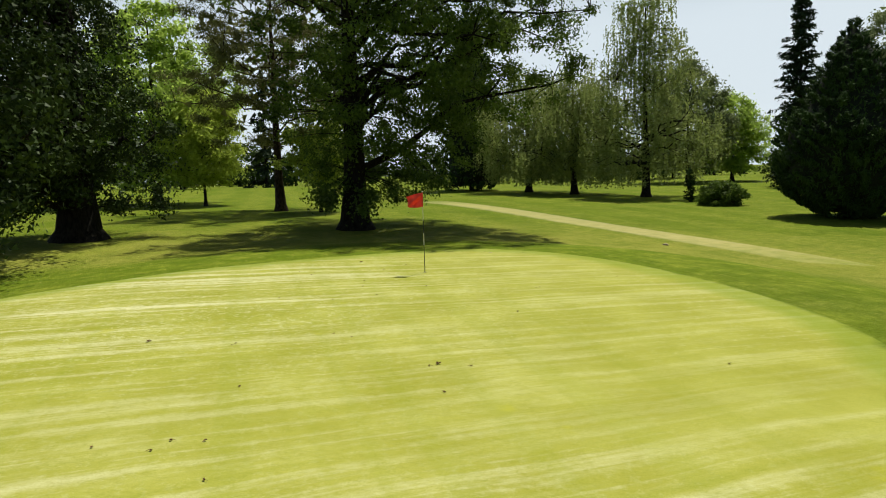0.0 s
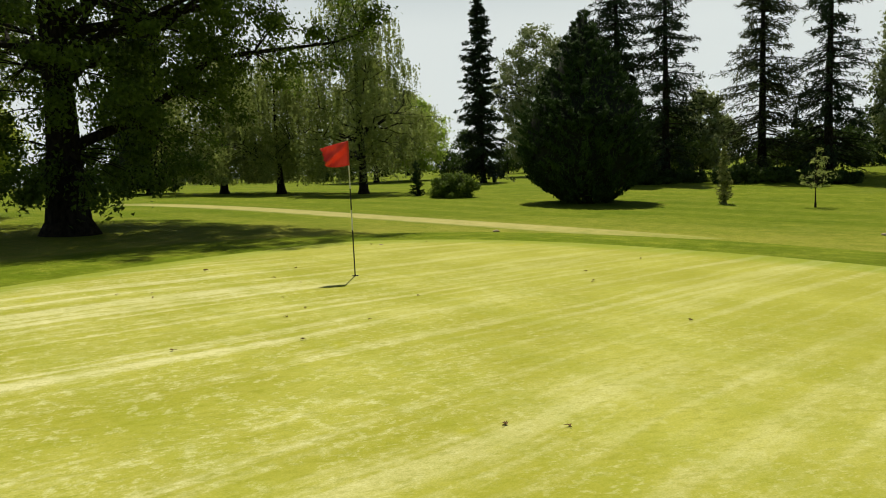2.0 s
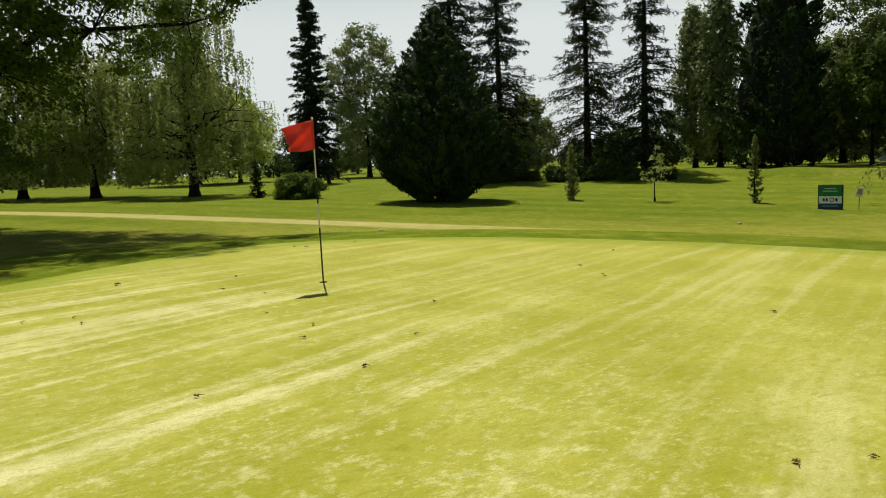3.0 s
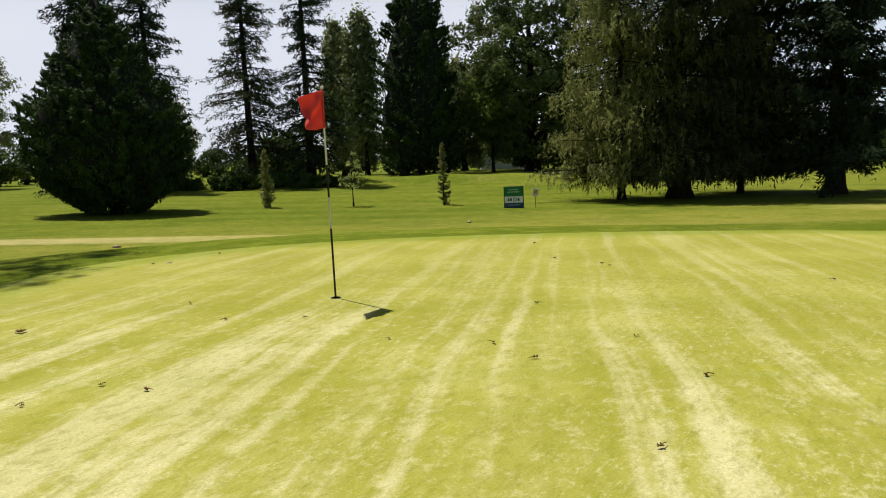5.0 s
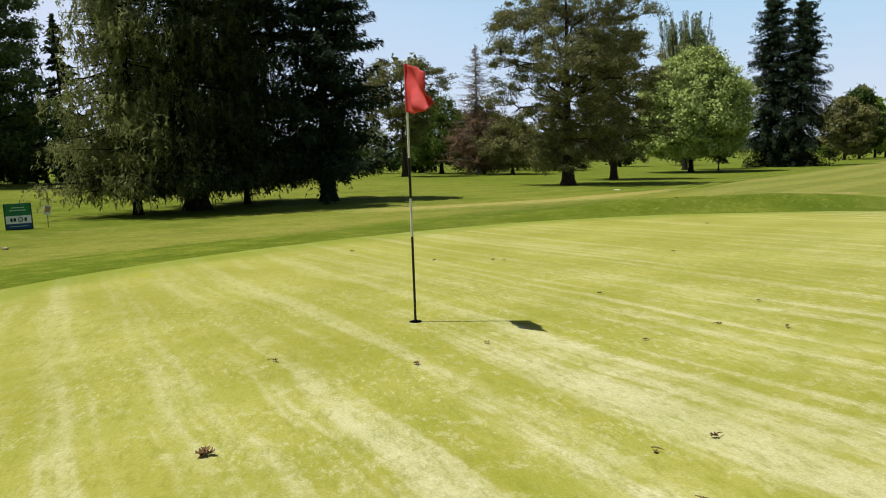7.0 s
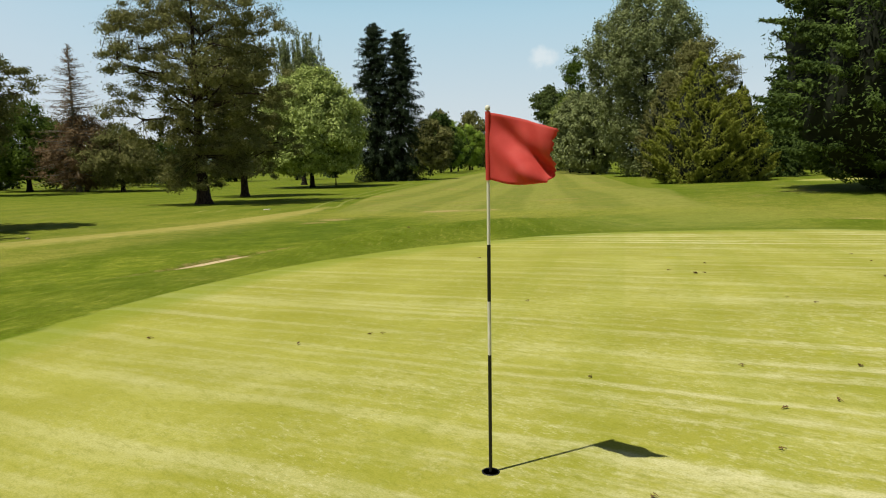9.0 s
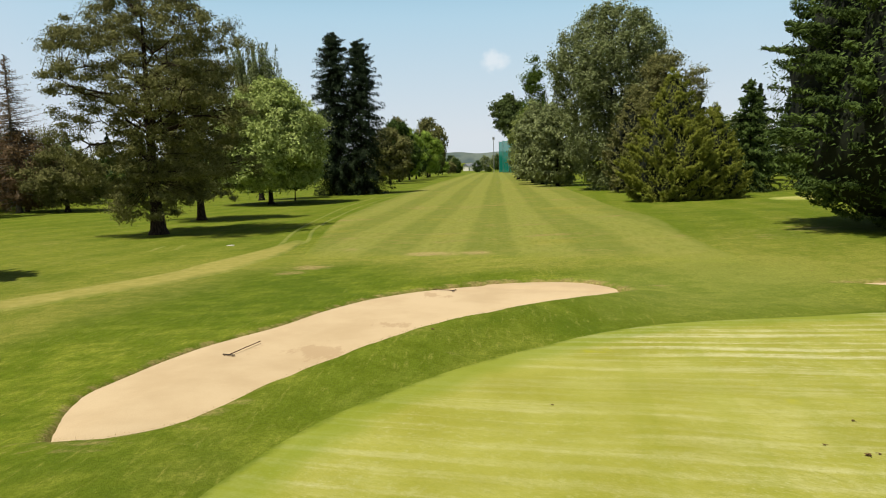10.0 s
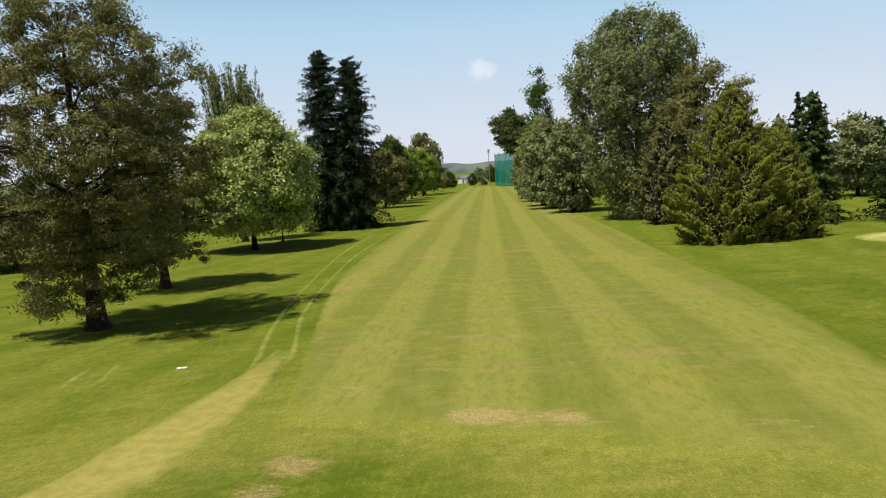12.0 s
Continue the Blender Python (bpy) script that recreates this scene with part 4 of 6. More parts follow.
tagged(new("ground", with_tone(mesh_of("ground", np.stack([X, Y, Z], -1).reshape(-1, 3), quads, ROUGH, True))), "mown park grass with dry and lush patches", "ground", kind="structure")
drape("putting_green", GREEN_LOOP, 60, 0.02, GREEN, "close-mown pale green putting surface with worn mower streaks", "green")

drape("neighbour_green", smooth_loop([(6.8, -63.8), (5.6, -60.2), (2.5, -59.0), (-1.5, -60.0), (-3.0, -63.5), (-1.2, -67.0), (2.0, -68.2), (5.0, -67.0)], 48), 14, 0.02, GREEN, "pale mown green beside the conifers", "green")

# bunkers: sand and their turf lips


def sand_height(x, y, d, drop=0.06):
    """A flat raked floor, a little below the turf on its far side and well below the bank."""
    floor = np.where(y > -4.2, -1.50 + 0.055 * np.maximum(0, y - 6.5) + 0.05 * np.maximum(0, 11 - x) * np.clip(-y / 3, 0, 1), plateau(x, y) - 0.12) if drop < 0.08 else plateau(x, y) - 0.3 * np.clip(-d / 1.5, 0, 1)
    if drop < 0.08:
        w = np.clip((y - 11.3) / 1.8, 0, 1)
        floor = floor * (1 - w) + w * (plateau(x, y) - 0.16)
    return np.minimum(plateau(x, y) - drop, floor)


def bunker(loop, label, seed, drop):
    k = len(loop)
    lo, hi = loop.min(0) - 1, loop.max(0) + 1
    sx, sy = np.meshgrid(np.arange(lo[0], hi[0], 0.14), np.arange(lo[1], hi[1], 0.14))
    near = side_of(sx, sy, loop).reshape(sx.shape)
    z = sand_height(sx, sy, np.minimum(near, 0), drop)
    i = np.arange(sx.size).reshape(sx.shape)
    keep = near[:-1, :-1] < 0.12
    quads = np.stack([i[:-1, :-1], i[:-1, 1:], i[1:, 1:], i[1:, :-1]], -1)[keep]
    used, inv = np.unique(quads, return_inverse=True)
    p = np.stack([sx, sy, z], -1).reshape(-1, 3)[used]
    me = mesh_of("bunker_sand", p, inv.reshape(-1, 4), SAND, True)
    wet = np.zeros(len(p))
    for x, y, rx, ry in ((12.4, 5.6, 1.6, 0.7), (10.9, 7.6, 0.5, 1.0), (13.2, -1.9, 0.9, 0.6), (12.4, 2.4, 1.4, 0.5), (10.8, 3.4, 1.2, 0.35), (8.7, -0.4, 0.8, 0.5)):
        wet = np.maximum(wet, 0.75 * np.exp(-((p[:, 0] - x) / rx) ** 2 - ((p[:, 1] - y) / ry) ** 2))
    me.attributes.new("damp", "FLOAT", "POINT").data.foreach_set("value", wet.astype(np.float32))
    tagged(new("bunker_sand", me), label, "sand", kind="structure")
    d = np.roll(loop, -1, 0) - np.roll(loop, 1, 0)
    out = unit(np.stack([d[:, 1], -d[:, 0]], 1))
    if side_of(*(loop[:1] + out[:1] * 0.2).T, loop)[0] < 0:
        out = -out
    rg = np.random.default_rng(seed)
    wob = rg.normal(0, 0.03, (k, 1))
    wob = (np.roll(wob, 1, 0) + wob + np.roll(wob, -1, 0)) / 3
    prof = [(1.25, -0.03), (1.0, 0.012), (0.5, 0.022), (0.20, 0.022), (0.05, 0.010), (-0.07, -0.04), (-0.15, -drop - 0.13)]
    rows = []
    for o, dz in prof:
        q = loop + out * (o + wob * (o < 0.4))
        z = height(*(loop + out * max(o, 0)).T) + dz
        rows.append(np.column_stack([q, np.minimum(z, sand_height(*q.T, 0.0, drop) - 0.08) if o < -0.1 else z]))
    i = np.arange((len(prof) - 1) * k).reshape(-1, k)
    j = np.roll(i, -1, 1)
    me = mesh_of("bunker_lip", np.vstack(rows), np.stack([i, i + k, j + k, j], -1).reshape(-1, 4), ROUGH, True)
    tagged(new("bunker_lip", with_tone(me, np.repeat([0, 0, 0.04, 0.22, 0.48, 0.62, 0.7], k))), "turf lip round the sand bunker", "bunker lip", kind="structure")
    # fringe of dry grass blades that hang over the sand
    n = 5 * k
    pick = rg.integers(0, k, n)
    f = rg.uniform(0, 1, (n, 1))
    c = loop[pick] * (1 - f) + loop[(pick + 1) % k] * f + out[pick] * rg.uniform(-0.02, 0.16, (n, 1))
    c3 = np.column_stack([c, height(c[:, 0], c[:, 1]) + 0.02 + rg.uniform(0, 0.03, n)])
    way = np.column_stack([-out[pick] * 0.7, np.full(n, 0.5)]) + rg.normal(0, 0.5, (n, 3))
    v, q = leaves(c3, way, 0.032, 0.008, rg)
    tagged(new("bunker_fringe", mesh_of("bunker_fringe", v, q, BLADES)), "dry grass blades fringing the bunker", "grass", kind="stuff")


BLADES = leaf_mat("dry_blades", (0.12, 0.11, 0.02), (0.30, 0.24, 0.08), 0.2, 0.7)
bunker(BUNKER_LOOP, "raked pale tan bunker sand with damp patches", 3, 0.06)
bunker(BUNKER_TWO, "pale sand of a second bunker beyond the green", 4, 0.09)

ribbon("fairway", [(25.0, -8.5), (30.1, -15.8), (45.1, -38.5), (57.7, -63.2), (80.7, -114), (146, -256), (215, -410)],
       [(2.5, -9.0), (6.6, -17.8), (13.5, -37.0), (24.3, -63.0), (40, -97), (106, -238), (180, -398)], 260, 40, 0.035, FAIRWAY,
       "mown fairway with light and dark mowing stripes", "fairway", 5.0)
ribbon("dry_path", [(-7.2, 66), (-3.0, 59), (0.4, 51.5), (4.4, 42.2), (8.8, 33.6), (11.7, 27.8), (13.4, 23.4)],
       [(-3.4, 67), (0.4, 60), (3.7, 52), (8.2, 40.8), (12.6, 32), (14.7, 27.1), (16.1, 22)], 120, 12, 0.02, DRY, "dry trodden path across the grass", "path", 15.0)
ribbon("dry_track", [(31.2, 10.5), (29.4, 4), (28.6, -2.3), (29.5, -6.2), (30.8, -11.8), (32.4, -16.4), (33.4, -18.6)],
       [(28.2, 10.5), (26.4, 4), (25.4, -3.3), (26.2, -6.6), (27.7, -10.7), (30.2, -14.9), (31.6, -17.6)], 120, 10, 0.05, WORN, "half-dry worn track beside the fairway", "track", 7.0)
for line in ([(30.6, -12.8), (32.2, -15.4), (38.0, -23.4), (45.7, -35.5), (58.6, -58.0), (70, -82)], [(30.2, -14.8), (31.8, -17.6), (38.7, -26.9), (47.4, -41.5), (56.2, -57.9), (67, -82)],
             [(37.6, -9.2), (38.6, -10.6), (39.9, -12.6)], [(36.6, -10.4), (37.9, -12.0), (39.2, -13.6)]):
    line = np.array(line)
    side = np.array([[0.26, 0.14]])
    ribbon("wheel_track", line + side, line - side, 90, 5, 0.05, TRACK, "pale wheel track worn into the grass", "track", 4.0)


# ---- flag ----
def flagstick(x, y):
    root = new("golf_flag")
    root.matrix_basis = pose(x, y, H(x, y) + 0.02)
    white = plain_mat("pole_white", (0.58, 0.57, 0.50), 0.45)
    black = plain_mat("pole_black", (0.012, 0.012, 0.013), 0.35)
    for a, b, m, name in ((-0.1, 0.722, black, "black_band"), (0.722, 1.04, white, "white_band"), (1.04, 1.37, black, "black_band"), (1.37, 2.12, white, "white_band")):
        w = Wood()
        w.add([(0, 0, a), (0, 0, b - 0.001)], [0.0105, 0.0105] if a < 1.3 else [0.0095, 0.0085], 12)
        part(name, w.mesh(name, m), root)
    w = Wood()
    w.add([(0, 0, 2.12), (0, 0, 2.125), (0, 0, 2.145), (0, 0, 2.15)], [0.009, 0.014, 0.014, 0.002], 12)
    part("finial", w.mesh("finial", white), root)
    # flag cloth, blown to one side and hanging in folds
    n = Nodes("red_flag_cloth")
    c = n.mix(n.span(n.noise(9, 4), 0.3, 0.7), (0.56, 0.065, 0.055), (0.66, 0.10, 0.085))
    weave = n.noise(300, 1)
    pr = n.t.nodes.new("ShaderNodeBsdfPrincipled")
    n.put(c, pr.inputs["Base Color"])
    pr.inputs["Roughness"].default_value = 0.75
    tr = n.add("ShaderNodeBsdfTranslucent")
    n.put((0.85, 0.10, 0.085), tr.inputs["Color"])
    mx = n.t.nodes.new("ShaderNodeMixShader")
    mx.inputs[0].default_value = 0.45
    n.t.links.new(pr.outputs[0], mx.inputs[1])
    n.t.links.new(tr.outputs[0], mx.inputs[2])
    n.t.links.new(mx.outputs[0], n.out.inputs["Surface"])
    nu, nv = 34, 24
    U, V = np.meshgrid(np.linspace(0, 1, nu), np.linspace(0, 1, nv), indexing="ij")
    wind = radians(179)
    along = 0.42 * U * (1 - 0.12 * V)
    fold = np.exp(-((V - 0.08 - 0.72 * U) / 0.16) ** 2) - 0.7 * np.exp(-((V - 0.42 - 0.55 * U) / 0.2) ** 2)
    sway = 0.075 * fold * U ** 0.7 + 0.035 * np.sin(5.0 * U + 2.5 * V) * U + 0.012 * np.sin(15 * U - 6 * V) * U
    px = along * math.cos(wind) - sway * math.sin(wind)
    py = along * math.sin(wind) + sway * math.cos(wind)
    pz = 2.11 - 0.37 * V - 0.10 * U ** 1.2 - 0.02 * np.sin(4 * U) * V + 0.07 * U * V
    rag = 0.009 * (np.sin(23 * V) + np.sin(9 * V + 1) + 0.8 * np.sin(51 * V)) * (U > 0.97)
    px, py = px + rag * math.cos(wind), py + rag * math.sin(wind)
    i = np.arange(nu * nv).reshape(nu, nv)
    quads = np.stack([i[:-1, :-1], i[1:, :-1], i[1:, 1:], i[:-1, 1:]], -1).reshape(-1, 4)
    me = mesh_of("cloth", np.stack([px, py, pz], -1).reshape(-1, 3), quads, n.mat, True)
    cloth = part("cloth", me, root, "faded red flag cloth blown sideways")
    so = cloth.modifiers.new("thickness", "SOLIDIFY")
    so.thickness = 0.003
    w = Wood()
    w.add([(0, 0, 1.735), (0, 0, 2.115)], [0.014, 0.014], 12)
    part("sleeve", w.mesh("sleeve", n.mat), root)
    # no hole is cut: a flat black disc paints its dark inside
    cup = plain_mat("hole_shade_black", (0.01, 0.01, 0.01), 0.6)
    w = Wood()
    w.add([(0, 0, -0.003), (0, 0, 0.004), (0, 0, 0.004), (0, 0, 0.002)], [0.054, 0.054, 0.045, 0.012], 24)
    part("hole_disc", w.mesh("hole_disc", cup), root, "black disc standing for the hole's shaded inside")
    return tagged(root, "red flag on a black and white banded pole in the hole", "golf flag")


flagstick(-0.7, 18.4)

# ---- trees ----
ROUND = [(0, 0.45), (0.15, 0.85), (0.4, 1.0), (0.7, 0.85), (0.9, 0.5), (1, 0.12)]
SPREAD = [(0, 0.75), (0.15, 1.0), (0.45, 1.0), (0.75, 0.85), (1, 0.3)]
EGG = [(0, 0.4), (0.2, 0.85), (0.4, 1.0), (0.65, 0.8), (0.85, 0.45), (1, 0.08)]
COLUMN = [(0, 0.5), (0.15, 0.9), (0.5, 1.0), (0.8, 0.75), (1, 0.15)]
def plume_poplar(x, y, h, r, shoots, leaf, label, seed):
    """A poplar whose boughs sweep up into feathery plumes."""
    rng = np.random.default_rng(seed)
    wood, boughs, C, D = Wood(), [], [], []
    p, rad = trunk_line(rng, h * 0.7, 0.42)
    wood.add(p, rad, 10)
    for k in range(shoots):
        a, far, top = rng.uniform(0, 6.283), r * math.sqrt(rng.uniform(0.02, 1)), h * rng.uniform(0.78, 1.0)
        z0 = rng.uniform(0.1, 0.4) * h
        e = np.array([far * math.cos(a), far * math.sin(a), top - 0.12 * far])
        u = np.linspace(0, 1, 8)
        q = np.stack([e[0] * u ** 0.6, e[1] * u ** 0.6, z0 + (e[2] - z0) * u], 1)
        w = Wood()
        w.add(q, np.linspace(0.12, 0.015, 8), 5)
        boughs.append(w)
        m = 620
        s = rng.uniform(0.12, 1, m)
        at = np.stack([np.interp(s, u, q[:, i]) for i in range(3)], 1)
        wide = 1.5 * (1.1 - s) ** 0.7
        C.append(at + rng.normal(0, 0.5, (m, 3)) * wide[:, None] * [1, 1, 0.8])
        D.append(rng.normal(0, 0.45, (m, 3)) + [0, 0, 1.0])
    c = np.vstack(C)
    face = unit(c * [1, 1, 0]) + [0, 0, 0.3]
    return finish_tree("poplar_tree", x, y, wood, leaves(c, np.vstack(D), 0.42, 0.17, rng, face, 0.7), BARK, leaf, label, "tree", "", 0, boughs)


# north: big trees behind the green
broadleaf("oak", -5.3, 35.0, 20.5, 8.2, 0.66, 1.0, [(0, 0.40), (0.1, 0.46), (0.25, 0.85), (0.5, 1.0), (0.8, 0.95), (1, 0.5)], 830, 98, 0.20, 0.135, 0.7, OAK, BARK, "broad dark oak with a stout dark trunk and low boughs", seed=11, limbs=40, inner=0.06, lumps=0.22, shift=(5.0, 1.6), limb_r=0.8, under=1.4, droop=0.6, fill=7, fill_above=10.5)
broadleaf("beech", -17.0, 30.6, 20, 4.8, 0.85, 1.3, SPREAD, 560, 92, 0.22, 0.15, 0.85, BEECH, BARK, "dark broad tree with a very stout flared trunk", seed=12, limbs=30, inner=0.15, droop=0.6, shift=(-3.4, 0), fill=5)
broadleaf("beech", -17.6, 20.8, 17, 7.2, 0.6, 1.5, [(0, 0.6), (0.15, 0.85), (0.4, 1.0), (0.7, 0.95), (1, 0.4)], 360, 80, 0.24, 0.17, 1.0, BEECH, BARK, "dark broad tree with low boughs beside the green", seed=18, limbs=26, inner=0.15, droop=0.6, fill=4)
broadleaf("lime_tree", -27.5, 62, 18.5, 7.6, 0.4, 1.6, EGG, 360, 80, 0.4, 0.26, 1.0, LIME, BARK, "yellow-green lime tree with a full crown", seed=13)
broadleaf("young_tree", -21.5, 57.5, 9.5, 3.6, 0.13, 1.8, ROUND, 170, 80, 0.28, 0.18, 0.8, YELLOWGREEN, BARK, "young bright yellow-green tree", seed=14, limbs=10)
broadleaf("scots_pine", -12.6, 48.0, 19, 6.0, 0.33, 4.5, SPREAD, 240, 120, 0.36, 0.075, 0.8, PINE, BARK_PINE, "tall pine with open tufted boughs", seed=15, limbs=26, flat=0.45, inner=0.35, lumps=0.35)
broadleaf("young_tree", -9.5, 46.5, 6.8, 2.4, 0.1, 1.8, ROUND, 80, 70, 0.26, 0.16, 0.7, YELLOWGREEN, BARK, "small bright yellow-green tree beside the pine", seed=16, limbs=8)
cypress("dark_conifer", 0.5, 92, 24, 4.2, 0.4, [(0, 0.9), (0.3, 1), (0.7, 0.6), (1, 0.05)], 9000, 0.8, 0.3, CYPRESS, "tall dark conifer behind the oak", seed=17)
DOME = [(0, 0.95), (0.25, 1.0), (0.55, 0.92), (0.8, 0.68), (1, 0.3)]
birch = [("birch_tree", 7.3, 84.4, 14.5, 6.4, 21, 3.2, DOME), ("birch_tree", 11.7, 77.5, 14, 5.8, 22, 3.2, DOME), ("birch_tree", 17.6, 70.0, 21.5, 6.6, 23, 2.8, [(0, 0.95), (0.2, 1.0), (0.45, 0.8), (0.7, 0.5), (0.88, 0.4), (1, 0.22)])]
for nm, x, y, h, r, sd, hg, shape in birch:
    broadleaf(nm, x, y, h, r, 0.38, 2.8, shape, 300, 100, 0.3, 0.16, 0.75, BIRCH, BARK, "grey-green weeping birch with hanging twigs", seed=sd, limbs=22, hang=hg, inner=0.15, clip_low=1.1, group="birches by the path")
broadleaf("ash_tree", 33, 108, 19, 7.0, 0.35, 2.0, EGG, 320, 52, 0.52, 0.30, 1.2, POPLAR, BARK, "soft grey-green tree behind the birches", seed=24)
broadleaf("ash_tree", 41, 112, 13, 5.5, 0.3, 1.6, ROUND, 240, 52, 0.52, 0.30, 1.1, LIME, BARK, "pale green tree behind the birches", seed=25)
spruce("young_conifer", 19.4, 61.8, 3.2, 0.75, 0.05, 0.15, CYPRESS, BARK, "thin young dark conifer", seed=26, step=0.14, per_whorl=7, sprays=12, spray_len=0.28, spray_wid=0.09, hang=0.05, sag=0.0, power=0.5)
broadleaf("shrub", 20.4, 57.0, 1.75, 1.75, 0.06, 0.1, [(0, 0.9), (0.4, 1.0), (0.8, 0.85), (1, 0.4)], 200, 70, 0.2, 0.11, 0.32, OAK, BARK, "low rounded green shrub", "shrub", seed=27, limbs=12, inner=0.1)
spruce("spruce", 40.6, 88.6, 24, 3.9, 0.34, 1.6, SPRUCE, BARK, "tall narrow dark spruce", seed=31, step=0.42, per_whorl=8, sprays=34, spray_len=0.75, spray_wid=0.26, power=0.55, sag=0.35)
cypress("dense_conifer", 24.3, 45.4, 12.4, 4.15, 0.15, [(0, 0.35), (0.1, 0.83), (0.2, 0.98), (0.32, 1.0), (0.45, 0.95), (0.6, 0.66), (0.76, 0.46), (0.9, 0.22), (1, 0.02)], 32000, 0.46, 0.14, CYPRESS, "dense dark egg-shaped conifer with a pointed top", seed=32, tufts=520, lumps=0.06, ragged=0.03, core=0.86)
broadleaf("poplar_tree", 62, 108, 25, 6.8, 0.4, 2.5, COLUMN, 300, 52, 0.52, 0.32, 1.2, POPLAR, BARK, "grey-green rounded poplar behind the conifers", seed=33)
spr = dict(step=0.42, per_whorl=7, sprays=44, spray_len=0.7, spray_wid=0.15, hang=0.8, sag=0.36)
spruce("spruce", 43.5, 65.5, 29, 5.0, 0.42, 2.0, SPRUCE, BARK, "tall dark spruce with sagging boughs", seed=34, power=0.6, **spr)
spruce("spruce", 46.2, 61.5, 26, 4.6, 0.42, 2.2, SPRUCE, BARK, "tall spruce with sagging open boughs", seed=35, thin=0.28, profile=[(0, 0.9), (0.25, 1.0), (0.45, 0.75), (0.6, 0.7), (0.8, 0.4), (1, 0.03)], **spr)
rag = [(0, 0.85), (0.15, 1.0), (0.35, 0.85), (0.45, 0.5), (0.6, 0.6), (0.8, 0.45), (1, 0.05)]
spruce("spruce", 52.1, 55.1, 25, 5.0, 0.42, 2.0, DARKWEEP, BARK, "tall spruce with a thin ragged top", seed=36, thin=0.25, profile=rag, **spr)
spruce("spruce", 53.8, 49.6, 26, 4.6, 0.42, 1.8, SPRUCE, BARK, "tall thin-topped dark spruce", seed=37, thin=0.28, profile=rag, **spr)
YC = dict(step=0.13, per_whorl=7, sprays=7, spray_len=0.3, spray_wid=0.09, hang=0.1, sag=-0.25, profile=[(0, 0.8), (0.15, 1.0), (0.45, 0.85), (0.75, 0.5), (1, 0.12)])
spruce("young_conifer", 29.8, 39.1, 3.7, 0.52, 0.05, 0.1, WEEPING, BARK, "thin young columnar conifer", seed=41, group="saplings on the lawn", **YC)
broadleaf("sapling", 31.3, 34.1, 3.3, 1.0, 0.045, 0.9, ROUND, 17, 13, 0.17, 0.1, 0.3, BIRCH, BARK, "thin young tree with sparse leaves", "sapling", seed=42, limbs=8, group="saplings on the lawn")
spruce("young_conifer", 33.0, 28.9, 3.9, 0.48, 0.05, 0.2, WEEPING, BARK, "thin brownish young conifer", seed=43, thin=0.3, group="saplings on the lawn", **YC)

ug = None
for x, y, k in ((44.6, 62.2, 1.0), (46.4, 59.0, 0.8), (48.6, 54.6, 1.0), (49.6, 51.6, 0.85), (50.4, 48.9, 0.9), (51.2, 46.6, 0.7)):
    if ug is None:
        ug = broadleaf("low_bush", x, y, 1.3, 2.4, 0.05, 0.05, [(0, 0.95), (0.4, 1.0), (0.8, 0.7), (1, 0.3)], 90, 60, 0.34, 0.2, 0.45, DARKLEAF, BARK, "low dark undergrowth beneath the tall spruces", "bush", seed=88, limbs=6, group="undergrowth")
    else:
        copy_thing(ug, pose(x, y, H(x, y) - 0.05, 0, 0, 70 * x % 360) @ Matrix.Scale(k, 4))

# east: broadleaf, weeping spruce, cedar
cypress("dark_conifer", 72.5, 45.3, 24, 5.2, 0.4, [(0, 0.8), (0.25, 1), (0.6, 0.8), (0.85, 0.5), (1, 0.1)], 16000, 0.8, 0.3, CYPRESS, "tall dark conifer at the wood's edge", seed=44, ragged=0.12, lumps=0.25, tufts=200)
broadleaf("young_tree", 76.5, 37.5, 13, 3.6, 0.2, 4.0, EGG, 150, 80, 0.38, 0.22, 1.0, OAK, BARK, "slender tree with a bare lower trunk", seed=45)
broadleaf("plane_tree", 81.0, 33.6, 28, 9.5, 0.75, 2.0, [(0, 0.7), (0.2, 0.95), (0.5, 1.0), (0.8, 0.75), (1, 0.2)], 560, 70, 0.48, 0.3, 1.1, PLANE, BARK, "large dark green broadleaf tree", seed=46, limbs=26)
spruce("weeping_spruce", 37.8, 15.5, 25, 6.2, 0.62, 1.0, DARKWEEP, BARK, "big weeping spruce with hanging curtains of twigs", seed=47, step=0.44, per_whorl=7, sprays=165, spray_len=0.46, spray_wid=0.10, hang=1.7, sag=0.3, power=0.5, strands=True, fill=1.3)
spruce("weeping_spruce", 36.4, 18.8, 18, 5.0, 0.22, 0.5, WEEPING, BARK, "lower grey-green weeping spruce against the big one", seed=48, step=0.36, per_whorl=6, sprays=160, spray_len=0.46, spray_wid=0.10, hang=1.9, sag=0.32, power=0.6, strands=True, fill=0.4)
spruce("cedar", 40.0, 6.8, 19.5, 4.9, 0.5, 2.2, SPRUCE, BARK, "dark spreading conifer with ragged sweeping boughs", seed=49, step=0.42, per_whorl=8, sprays=95, spray_len=0.62, spray_wid=0.15, hang=0.8, sag=0.12, fill=1.6, profile=[(0, 1.0), (0.25, 0.95), (0.5, 0.72), (0.75, 0.45), (1, 0.04)])
spruce("spruce", 41.5, 11.9, 25, 4.8, 0.18, 0.8, DARKWEEP, BARK, "dark weeping spruce between the big one and the cedar", seed=50, step=0.44, per_whorl=7, sprays=150, spray_len=0.46, spray_wid=0.10, hang=1.7, sag=0.3, power=0.45, strands=True, fill=2.4)

